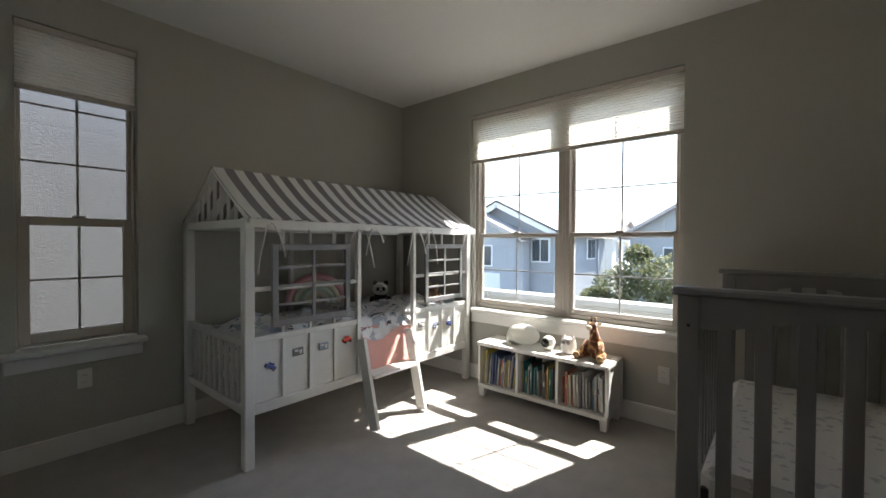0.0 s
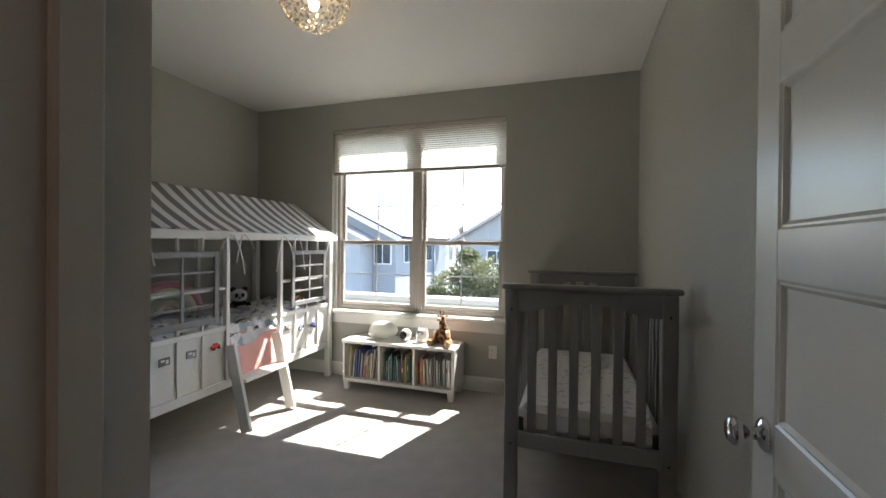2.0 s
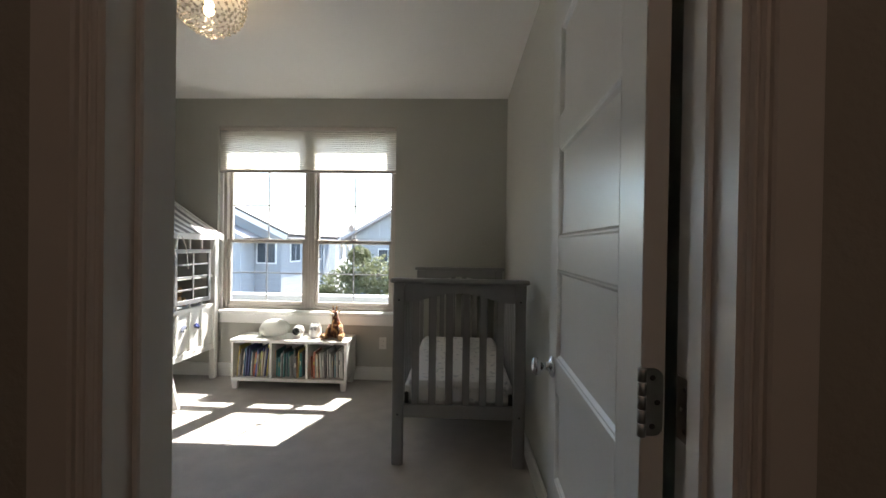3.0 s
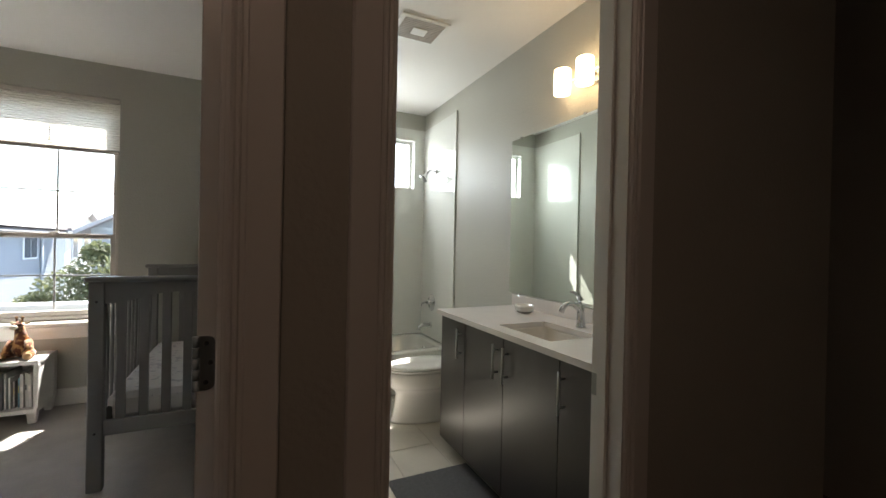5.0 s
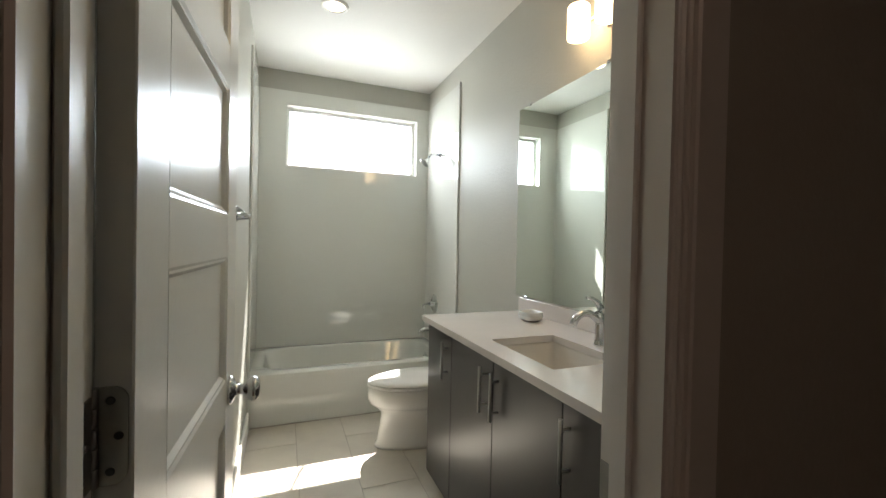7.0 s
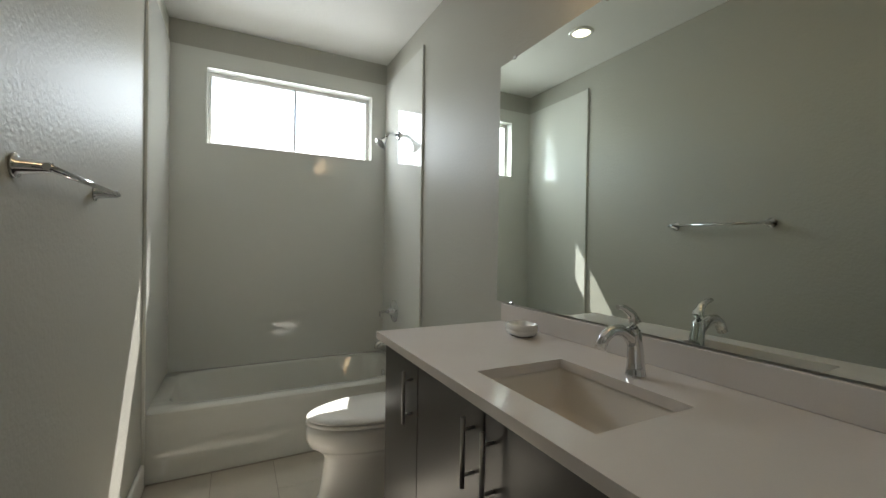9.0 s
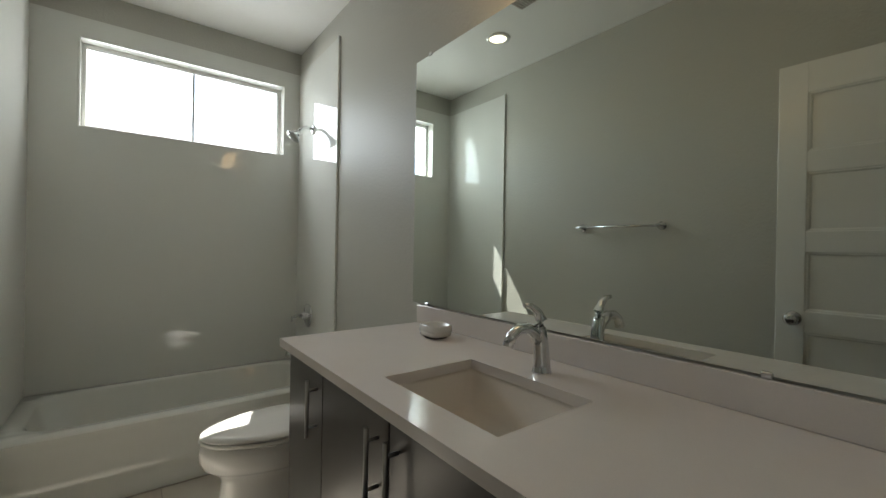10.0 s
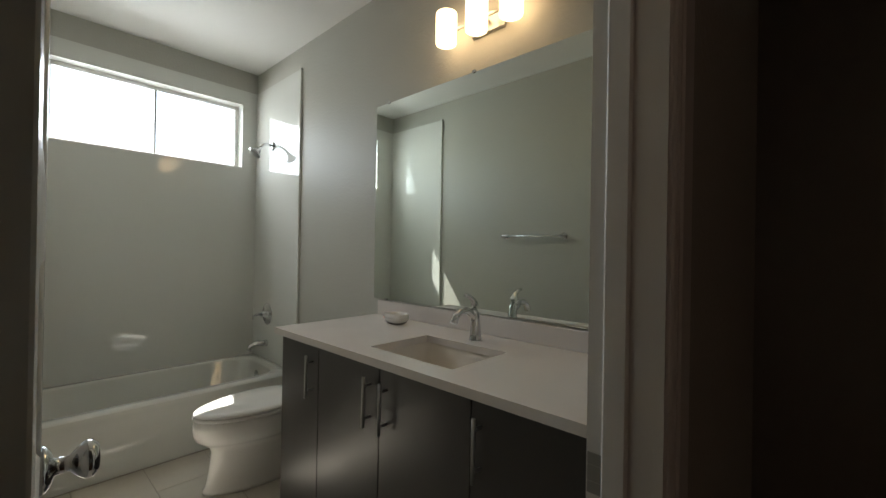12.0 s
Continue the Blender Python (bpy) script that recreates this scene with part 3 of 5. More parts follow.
def outlet(loc, rz):
    t = thing("wall_outlet", loc, "white duplex wall outlet", "outlet", "wall outlets", rz)
    boxes("cover_plate", PLATE, t, ((-0.036, -0.006, -0.058), (0.036, 0, 0.058)), bev=0.003)
    for z in (-0.021, 0.021):
        r = boxes("receptacle", PLATE, t, ((-0.017, -0.008, z - 0.014), (0.017, -0.006, z + 0.014)), bev=0.002)
        boxes("slot", DARK, r, ((-0.008, -0.0085, z - 0.005), (-0.006, -0.0079, z + 0.005)), ((0.006, -0.0085, z - 0.005), (0.008, -0.0079, z + 0.005)), bev=0)
    return t


outlet((XW, 0.985, 0.44), 90)
outlet((-0.345, YN, 0.36), 0)
outlet((XE, 1.55, 0.40), -90)


# ---- bedroom: the house-shaped bed ----
BX0, BX1, BY0, BY1 = -2.88, -1.99, 1.53, 3.55
bed = thing("house_bed", (0, 0, 0), "white painted house-shaped child's bed with grey window grilles", "bed")
P = 0.028
for x in (BX0, BX1):
    for y in (BY0, BY1):
        boxes("post", BEDW, bed, ((x - P, y - P, 0), (x + P, y + P, 1.40)), bev=0.005)
for y in (2.29, 2.84):
    boxes("stud", BEDW, bed, ((BX1 - 0.018, y - 0.016, 0.31), (BX1 + 0.018, y + 0.016, 1.37)), bev=0.003)
for y in (2.29, 2.84):
    boxes("stud", BEDW, bed, ((BX0 - 0.018, y - 0.016, 0.31), (BX0 + 0.018, y + 0.016, 1.37)), bev=0.003)
for x in (BX0, BX1):
    boxes("eave_rail", BEDW, bed, ((x - 0.022, BY0 + P, 1.345), (x + 0.022, BY1 - P, 1.395)), bev=0.005)
    boxes("bottom_rail", BEDW, bed, ((x - 0.018, BY0 + P, 0.295), (x + 0.018, BY1 - P, 0.355)), bev=0.004)
for y in (BY0, BY1):
    boxes("end_rail", BEDW, bed, ((BX0 + P, y - 0.018, 0.295), (BX1 - P, y + 0.018, 0.345)), bev=0.004)
    boxes("end_rail", BEDW, bed, ((BX0 + P, y - 0.016, 0.68), (BX1 - P, y + 0.016, 0.72)), bev=0.004)
    boxes("tie_beam", BEDW, bed, ((BX0 + P, y - 0.018, 1.345), (BX1 - P, y + 0.018, 1.395)), bev=0.004)
    for k in range(9):
        x = BX0 + P + (k + 1) * (BX1 - BX0 - 2 * P) / 10
        boxes("slat", BEDW, bed, ((x - 0.013, y - 0.010, 0.345), (x + 0.013, y + 0.010, 0.68)), bev=0.003)
    xm, AP = (BX0 + BX1) / 2, 1.715
    for s in (-1, 1):
        bm = bmesh.new()
        e = Vector((xm + s * 0.49, y, 1.385)); a = Vector((xm, y, AP))
        L_ = (a - e).length
        bx(bm, (0, -0.016, -0.02), (L_, 0.016, 0.02), 0.004, Matrix.Translation(e) @ Matrix.Rotation(-math.atan2(a.z - e.z, a.x - e.x), 4, "Y"))
        part("rafter", bm, BEDW, bed, fix=False)
    for k in range(7):
        x = xm + (k - 3) * 0.10
        top = AP - abs(x - xm) / 0.49 * 0.33 - 0.02
        boxes("gable_slat", BEDW, bed, ((x - 0.010, y - 0.008, 1.39), (x + 0.010, y + 0.008, top)), bev=0.002)
boxes("ridge", BEDW, bed, ((xm - 0.012, BY0, AP - 0.03), (xm + 0.012, BY1, AP + 0.005)), bev=0.003)
for a, b in ((BY0 + P, 2.274), (2.856, BY1 - P)):
    boxes("side_panel", BEDW, bed, ((BX1 - 0.006, a, 0.355), (BX1 + 0.004, b, 0.70)), bev=0.001)
    boxes("panel_rail", BEDW, bed, ((BX1 - 0.016, a, 0.70), (BX1 + 0.016, b, 0.735)), bev=0.003)
    n = 4
    for k in range(1, n):
        y = a + (b - a) * k / n
        boxes("batten", BEDW, bed, ((BX1 + 0.0045, y - 0.011, 0.355), (BX1 + 0.015, y + 0.011, 0.70)), bev=0.002)
        boxes("batten", BEDW, bed, ((BX1 - 0.01, y - 0.009, 0.735), (BX1 + 0.008, y + 0.009, 0.79)), bev=0.002)
    boxes("guard_rail", BEDW, bed, ((BX1 - 0.012, a, 0.985), (BX1 + 0.008, b, 1.012)), bev=0.003)
    for k in (1, 2, 3):
        y = a + (b - a) * k / n
        boxes("batten", BEDW, bed, ((BX1 - 0.01, y - 0.009, 1.25), (BX1 + 0.008, y + 0.009, 1.345)), bev=0.002)
    g0, g1, q0, q1, gx = a + 0.10, b - 0.075, 0.775, 1.255, BX1 + 0.012
    grille = boxes("window_grille", BEDG, bed, ((gx, g0, q0), (gx + 0.022, g0 + 0.036, q1)), ((gx, g1 - 0.036, q0), (gx + 0.022, g1, q1)), ((gx, g0 + 0.036, q0), (gx + 0.022, g1 - 0.036, q0 + 0.04)), ((gx, g0 + 0.036, q1 - 0.036), (gx + 0.022, g1 - 0.036, q1)), bev=0.003, label="grey painted toy window grille")
    ym = (g0 + g1) / 2
    boxes("bar", BEDG, grille, ((gx + 0.004, ym - 0.010, q0 + 0.04), (gx + 0.018, ym + 0.010, q1 - 0.036)), bev=0.002)
    for z in (0.90, 1.01, 1.12):
        boxes("bar", BEDG, grille, ((gx + 0.005, g0 + 0.036, z - 0.008), (gx + 0.016, ym - 0.010, z + 0.008)), ((gx + 0.005, ym + 0.010, z - 0.008), (gx + 0.016, g1 - 0.036, z + 0.008)), bev=0.002)
boxes("bed_base", BEDW, bed, ((BX0 + 0.02, BY0 + 0.02, 0.33), (BX1 - 0.02, BY1 - 0.02, 0.36)), bev=0.003)

canopy = thing("canopy", (0, 0, 0), "grey and white striped cotton canopy tied over the bed frame", "canopy")
bm = bmesh.new()
def roof_cloth(u, v):
    y = BY0 - 0.02 + v * (BY1 - BY0 + 0.06)
    s = (u - 0.5) * 2
    d = abs(s)
    sag = 0.028 * math.sin(math.pi * min(1, d)) * (0.5 + 0.5 * math.sin(math.pi * v)) + 0.006 * noise.noise((s * 3, y * 9, 1))
    return (xm + s * 0.515, y, AP + 0.016 - d * 0.335 - sag)
sheet(bm, roof_cloth, 28, 90)
part("striped_cloth", bm, CANOPY, canopy)
bm = bmesh.new()
for s in (-1, 1):
    sheet(bm, lambda u, v: (xm + s * (0.515 + 0.004 * math.sin(v * 40)), BY0 - 0.015 + v * (BY1 - BY0 + 0.05), 1.396 - 0.048 * u - 0.008 * abs(math.sin(v * 9.5))), 3, 60)
part("hem", bm, WHITEP, canopy, "white cotton hem")
for k, y in enumerate((1.62, 2.25, 2.36, 2.78, 2.95, 3.45)):
    bm = bmesh.new()
    x = xm + 0.525
    for j in (-1, 1):
        pts = [(x + 0.006 * min(i, 3), y + j * 0.016 * i * (1 + 0.3 * (k % 2)), 1.368 - (0.004 + 0.0035 * ((k + j) % 3)) * i * i + 0.012 * (i == 1)) for i in range(6)]
        tube(bm, pts, 0.0045, 6)
    part("tie", bm, CORD, canopy, "white cotton tie")

mattress = thing("bed_mattress", (0, 0, 0), "child's mattress with a pink fitted sheet", "mattress")
bm = bmesh.new()
bx(bm, (BX0 + 0.04, BY0 + 0.04, 0.362), (BX1 - 0.04, BY1 - 0.04, 0.60), 0.04)
part("fitted_sheet", bm, PINK, mattress, fix=False)
bm = bmesh.new()
sheet(bm, lambda u, v: (BX1 - 0.025 + 0.055 * u + 0.012 * math.sin(v * 9 + 2 * u) * u, 2.31 + 0.51 * v + 0.02 * u * math.sin(v * 7), 0.66 - 0.30 * u - 0.03 * math.sin(3 * v) * u), 10, 24)
part("hanging_sheet", bm, PINK, mattress, "pink sheet hanging at the ladder")
duvet = thing("duvet", (0, 0, 0), "rumpled white duvet with a grey printed pattern", "duvet")
bm = bmesh.new()
def duvet_top(u, v):
    x = BX0 + 0.035 + u * (BX1 - BX0 - 0.07); y = BY0 + 0.04 + v * (BY1 - BY0 - 0.08)
    edge = min(u, 1 - u, v, 1 - v)
    z = 0.69 + 0.055 * noise.noise((x * 4, y * 4, 2)) + 0.030 * noise.noise((x * 11, y * 9, 5)) + 0.014 * noise.noise((x * 25, y * 22, 7)) + 0.05 * v
    if edge < 0.001:
        z = 0.56
    return (x, y, z)
sheet(bm, duvet_top, 44, 80)
part("cover", bm, SHEET, duvet)
bm = bmesh.new()
sheet(bm, lambda u, v: (BX1 - 0.06 + 0.075 * u + 0.02 * noise.noise((v * 8, u * 3, 1)), 2.32 + 0.49 * v, 0.715 - 0.12 * u * (1 + 0.3 * math.sin(v * 6)) + 0.02 * noise.noise((v * 9, u * 4, 4))), 8, 22)
part("fold", bm, SHEET, duvet)
bm = bmesh.new()
sheet(bm, lambda u, v: (BX0 + 0.06 + u * 0.76, BY0 + 0.045 - 0.012 * v + 0.01 * noise.noise((u * 14, v * 5, 3)), 0.68 - 0.26 * v + 0.05 * noise.noise((u * 7, 0, 9)) * v), 30, 8)
part("end_drop", bm, SHEET, duvet)

ladder = thing("bed_ladder", (0, 0, 0), "white painted two-legged step leaning on the bed", "ladder")
for y in (2.285, 2.745):
    bm = bmesh.new()
    foot, top = Vector((-1.795, y, 0.0)), Vector((-1.945, y + (0.01 if y < 2.5 else 0.0), 0.60))
    ax = (top - foot)
    m = Matrix.Translation(foot) @ Matrix.Rotation(math.atan2(ax.x, ax.z), 4, "Y")
    bx(bm, (-0.042, -0.014, 0.012), (0.042, 0.014, ax.length), 0.003, m)
    part("stringer", bm, BEDW, ladder, fix=False)
boxes("step", BEDW, ladder, ((-1.945, 2.298, 0.345), (-1.815, 2.732, 0.367)), bev=0.004)

MAGS = ((1.655, 0.55, (0.07, 0.09, 0.28), "blue toy vehicle magnet"), (1.83, 0.60, (0.16, 0.15, 0.15), "grey picture magnet"), (2.01, 0.60, (0.30, 0.32, 0.36), "pale picture magnet"), (2.19, 0.61, (0.55, 0.05, 0.04), "red toy vehicle magnet"), (2.93, 0.60, (0.15, 0.15, 0.15), "grey picture magnet"), (3.10, 0.57, (0.2, 0.22, 0.3), "grey toy magnet"), (3.28, 0.56, (0.08, 0.1, 0.3), "blue toy magnet"))
for i, (y, z, c, lab) in enumerate(MAGS):
    t = thing("toy_magnet", (BX1 + 0.004, y, z), lab + " on the white bed panel", "toy", "magnets on the bed panels")
    mt = mat("magnet_colour", c, 0.4, 0.2, 40)
    rot = Matrix.Rotation(radians((-28, 2, -3, 4, 0, 35, -20)[i]), 4, "X")
    if "picture" in lab:
        boxes("frame", mt, t, ((0, -0.035, -0.024), (0.008, 0.035, 0.024)), bev=0.002, m=rot)
        boxes("picture", CORD, t, ((0.008, -0.024, 0.002), (0.0095, 0.0, 0.014)), ((0.008, 0.006, -0.014), (0.0095, 0.024, 0.010)), bev=0.0005, m=rot)
    else:
        boxes("body", mt, t, ((0, -0.036, -0.014), (0.016, 0.036, 0.008)), ((0, -0.018, 0.008), (0.014, 0.02, 0.022)), bev=0.004, m=rot)
        for yy in (-0.02, 0.02):
            bm = bmesh.new()
            tube(bm, [rot @ Vector((0.004, yy, -0.014)), rot @ Vector((0.019, yy, -0.014))], 0.008)
            part("wheel", bm, CHROME if i == 0 else BLACKG, t)

# ---- soft toys on the bed ----
def toy(name, mats, loc, rz, label, build):
    bm = bmesh.new()
    build(bm)
    ob = part(name, bm, mats)
    ob.matrix_basis = pose(*loc, 0, 0, rz)
    return tagged(ob, label, "soft toy")


def panda(bm):
    ell(bm, (0, 0, 0.07), (0.075, 0.065, 0.08), mi=1, lump=0.05)
    ell(bm, (0, -0.01, 0.175), (0.072, 0.060, 0.062), lump=0.04)
    for s in (-1, 1):
        ell(bm, (s * 0.05, 0, 0.232), (0.024, 0.016, 0.024), mi=1)
        ell(bm, (s * 0.026, -0.062, 0.182), (0.015, 0.012, 0.020), mi=1)
        ell(bm, (s * 0.075, -0.03, 0.08), (0.028, 0.05, 0.035), mi=1)
        ell(bm, (s * 0.05, -0.07, 0.03), (0.035, 0.05, 0.03), mi=1)
    ell(bm, (0, -0.068, 0.160), (0.010, 0.008, 0.008), mi=1)


toy("panda_toy", [WHITEP, BLACKP], (-2.62, 3.05, 0.655), 50, "black and white panda soft toy sitting on the bed", panda)


def rainbow(bm):
    for i, (r, mi) in enumerate(((0.22, 0), (0.17, 1), (0.125, 2), (0.08, 1))):
        pts = [(r * math.cos(a), -0.005 * i, r * math.sin(a)) for a in [math.pi * k / 16 for k in range(17)]]
        tube(bm, pts, 0.034, 10, mi)
    ell(bm, (0, 0, 0.05), (0.06, 0.03, 0.06), mi=1)


toy("rainbow_cushion", [PINKP, CREAMP, GREENP], (-2.70, 2.42, 0.76), 62, "pink and cream rainbow-shaped plush cushion leaning on the wall", rainbow)


def bear(bm):
    ell(bm, (0, 0, 0.05), (0.05, 0.045, 0.055), lump=0.05)
    ell(bm, (0, -0.005, 0.125), (0.045, 0.04, 0.042), lump=0.04)
    for s in (-1, 1):
        ell(bm, (s * 0.032, 0, 0.162), (0.016, 0.010, 0.016))
        ell(bm, (s * 0.05, -0.02, 0.06), (0.018, 0.035, 0.022))
        ell(bm, (s * 0.035, -0.05, 0.02), (0.022, 0.035, 0.02))
    ell(bm, (0, -0.042, 0.115), (0.018, 0.014, 0.014))


toy("bear_toy", [TAN], (-2.22, 3.35, 0.72), 60, "small tan bear soft toy on the bed", bear)

# ---- bookshelf ----
SX0, SX1, SY0, SY1, ST = -1.655, -0.605, 3.27, 3.585, 0.45
shelf = thing("bookshelf", (0, 0, 0), "low white painted bookshelf with three open bays", "bookshelf")
boxes("top", SHELFW, shelf, ((SX0 - 0.008, SY0 - 0.008, ST - 0.028), (SX1 + 0.008, SY1, ST)), bev=0.004)
boxes("bottom", SHELFW, shelf, ((SX0, SY0, 0.075), (SX1, SY1, 0.105)), bev=0.003)
DIV = [SX0 + 0.010, SX0 + 0.362, SX0 + 0.690, SX1 - 0.010]
for i, x in enumerate(DIV):
    boxes("side" if i in (0, 3) else "divider", SHELFW, shelf, ((x - 0.010, SY0 + 0.002, 0.105), (x + 0.010, SY1, ST - 0.028)), bev=0.002)
boxes("back", SHELFW, shelf, ((SX0 + 0.02, SY1 - 0.010, 0.105), (SX1 - 0.02, SY1 - 0.002, ST - 0.028)), bev=0)
boxes("side_trim", SHELFW, shelf, ((SX1, SY0 + 0.002, 0.105), (SX1 + 0.007, SY0 + 0.04, ST - 0.028)), bev=0.002)
boxes("side_trim", SHELFW, shelf, ((SX1, SY1 - 0.04, 0.105), (SX1 + 0.007, SY1, ST - 0.028)), bev=0.002)
for x in (SX0 + 0.03, SX1 - 0.03):
    for y in (SY0 + 0.03, SY1 - 0.03):
        bm = bmesh.new()
        bx(bm, (x - 0.028, y - 0.024, 0), (x + 0.028, y + 0.024, 0.075), 0.003, taper=0.75)
        part("foot", bm, SHELFW, shelf, fix=False)
rng = random.Random(7)
COLS = ((0.55, 0.55, 0.52), (0.50, 0.42, 0.10), (0.10, 0.22, 0.30), (0.03, 0.20, 0.20), (0.45, 0.12, 0.06), (0.12, 0.12, 0.13), (0.28, 0.32, 0.10), (0.60, 0.50, 0.35), (0.10, 0.12, 0.30), (0.40, 0.38, 0.36), (0.50, 0.22, 0.08), (0.70, 0.68, 0.62))
BOOKM = [mat("book_cover", c, 0.4, 0.15, 30) for c in COLS]
NAMES = ("off-white", "mustard", "slate blue", "teal", "red", "black", "olive", "cream", "navy", "grey", "orange", "white")
PAGES = mat("book_pages", (0.72, 0.68, 0.58), 0.9, 0.06, 60)
for bay in range(3):
    x, end = DIV[bay] + 0.025, DIV[bay + 1] - 0.02
    lean = 0.0
    while True:
        th = rng.choice((0.005, 0.006, 0.008, 0.010, 0.013, 0.018))
        if x + th > end:
            break
        hh, dd = rng.uniform(*((0.20, 0.285), (0.17, 0.25), (0.18, 0.26))[bay]), rng.uniform(0.17, 0.24)
        ci = (rng.choice((1, 7, 4, 0, 2, 6, 9, 8)), rng.choice((1, 3, 5, 10, 0, 2, 3, 5)), rng.choice((9, 0, 5, 9, 2, 9, 4, 7)))[bay]
        tilt = (rng.uniform(-7, -3), rng.uniform(-2, 1), rng.uniform(-1, 3))[bay]
        b = thing("book", (x, SY0 + 0.02 + rng.uniform(0.01, 0.05), 0.1055), NAMES[ci] + " covered children's book standing on the shelf", "book", "books on the shelf")
        m = Matrix.Translation((0, 0, abs(math.sin(radians(tilt))) * th * (tilt > 0))) @ Matrix.Rotation(radians(-tilt), 4, "Y")
        boxes("cover", BOOKM[ci], b, ((0, 0, 0), (0.0015, dd, hh)), ((th - 0.0015, 0, 0), (th, dd, hh)), ((0.0015, 0, 0), (th - 0.0015, 0.003, hh)), bev=0.0004, m=m)
        boxes("pages", PAGES, b, ((0.0015, 0.003, 0.003), (th - 0.0015, dd - 0.004, hh - 0.004)), bev=0, m=m)
        if th > 0.009:
            boxes("spine_title", BOOKM[rng.choice((0, 1, 11, 5))], b, ((0.003, -0.0006, hh * 0.5), (th - 0.003, -0.0001, hh * rng.uniform(0.62, 0.8))), bev=0, m=m)
        x += th + rng.choice((0.0015, 0.003, 0.012 if bay != 1 else 0.02))

# ---- things on the bookshelf ----
cl = thing("cloud_lamp", (-1.33, 3.44, ST), "white silicone night light shaped like a sleeping animal", "night light")
bm = bmesh.new()
ell(bm, (0, 0, 0.078), (0.14, 0.085, 0.085), 24, lump=0.03)
ell(bm, (-0.07, -0.005, 0.055), (0.075, 0.075, 0.056), 20)
bmesh.ops.delete(bm, geom=[v for v in bm.verts if v.co.z < -0.002], context="VERTS")
part("body", bm, SILIC, cl)
bm = bmesh.new()
tube(bm, [(-0.135, -0.045, 0.062), (-0.128, -0.052, 0.056), (-0.118, -0.058, 0.056), (-0.108, -0.064, 0.062)], 0.0025, 6)
part("closed_eye", bm, BLACKG, cl)
cm = thing("baby_camera", (-1.09, 3.40, ST), "white ball-shaped baby camera with a black lens face", "camera")
bm = bmesh.new()
lathe(bm, [(0.03, 0), (0.036, 0.004), (0.034, 0.010), (0.022, 0.014)])
part("base", bm, SILIC, cm)
bm = bmesh.new(); ell(bm, (0, 0, 0.060), (0.052, 0.052, 0.054), 24); part("body", bm, SILIC, cm)
bm = bmesh.new(); mm = pose(0.0, 0, 0.062, 90, 0, -12)
lathe(bm, [(0.001, 0.055), (0.026, 0.053), (0.034, 0.046), (0.036, 0.038)], m=mm); part("lens_face", bm, BLACKG, cm, "black glossy lens face")
ow = thing("owl_lamp", (-0.94, 3.42, ST), "white glazed owl-shaped lamp", "night light")
bm = bmesh.new()
lathe(bm, [(0.040, 0), (0.054, 0.02), (0.058, 0.05), (0.054, 0.085), (0.050, 0.105), (0.040, 0.118), (0.01, 0.122)], seg=24)
for s in (-1, 1):
    lathe(bm, [(0.020, 0.0), (0.012, 0.02), (0.002, 0.036)], (s * 0.034, 0, 0.104), 10)
part("body", bm, CERAM, ow)
for s in (-1, 1):
    bm = bmesh.new()
    lathe(bm, [(0.014, 0.0), (0.015, 0.004), (0.006, 0.006)], (s * 0.02, -0.050, 0.088), 14, pose(0, 0, 0, 90, 0, 0)); part("eye", bm, NICKEL, ow)


def giraffe(bm):
    ell(bm, (0, 0, 0.075), (0.062, 0.055, 0.08), lump=0.05)
    tube(bm, [(0, -0.01, 0.12), (-0.004, -0.012, 0.17), (-0.01, -0.015, 0.215)], [0.042, 0.032, 0.026], 14)
    ell(bm, (-0.012, -0.03, 0.235), (0.030, 0.040, 0.028), lump=0.03)
    ell(bm, (-0.014, -0.068, 0.226), (0.022, 0.022, 0.018), mi=1)
    for s in (-1, 1):
        tube(bm, [(-0.012 + s * 0.014, -0.015, 0.255), (-0.012 + s * 0.017, -0.012, 0.285)], [0.006, 0.006], 8)
        ell(bm, (-0.012 + s * 0.017, -0.012, 0.288), (0.010, 0.010, 0.010), mi=2)
        ell(bm, (-0.012 + s * 0.042, -0.005, 0.248), (0.020, 0.006, 0.011), m=Matrix.Rotation(-s * 0.4, 3, "Y"), mi=1)
        tube(bm, [(s * 0.045, -0.02, 0.12), (s * 0.062, -0.05, 0.07), (s * 0.055, -0.075, 0.03)], [0.024, 0.021, 0.022], 12)
        tube(bm, [(s * 0.05, -0.01, 0.03), (s * 0.075, -0.06, 0.028), (s * 0.085, -0.10, 0.028)], [0.032, 0.028, 0.027], 12)
        ell(bm, (s * 0.087, -0.112, 0.028), (0.027, 0.018, 0.027), mi=2)
        ell(bm, (-0.012 + s * 0.026, -0.045, 0.245), (0.005, 0.005, 0.005), mi=3)


toy("giraffe_toy", [GIRAFFE, CREAMP, TAN, BLACKG], (-0.74, 3.42, ST), -8, "brown and tan spotted giraffe soft toy sitting upright", giraffe)

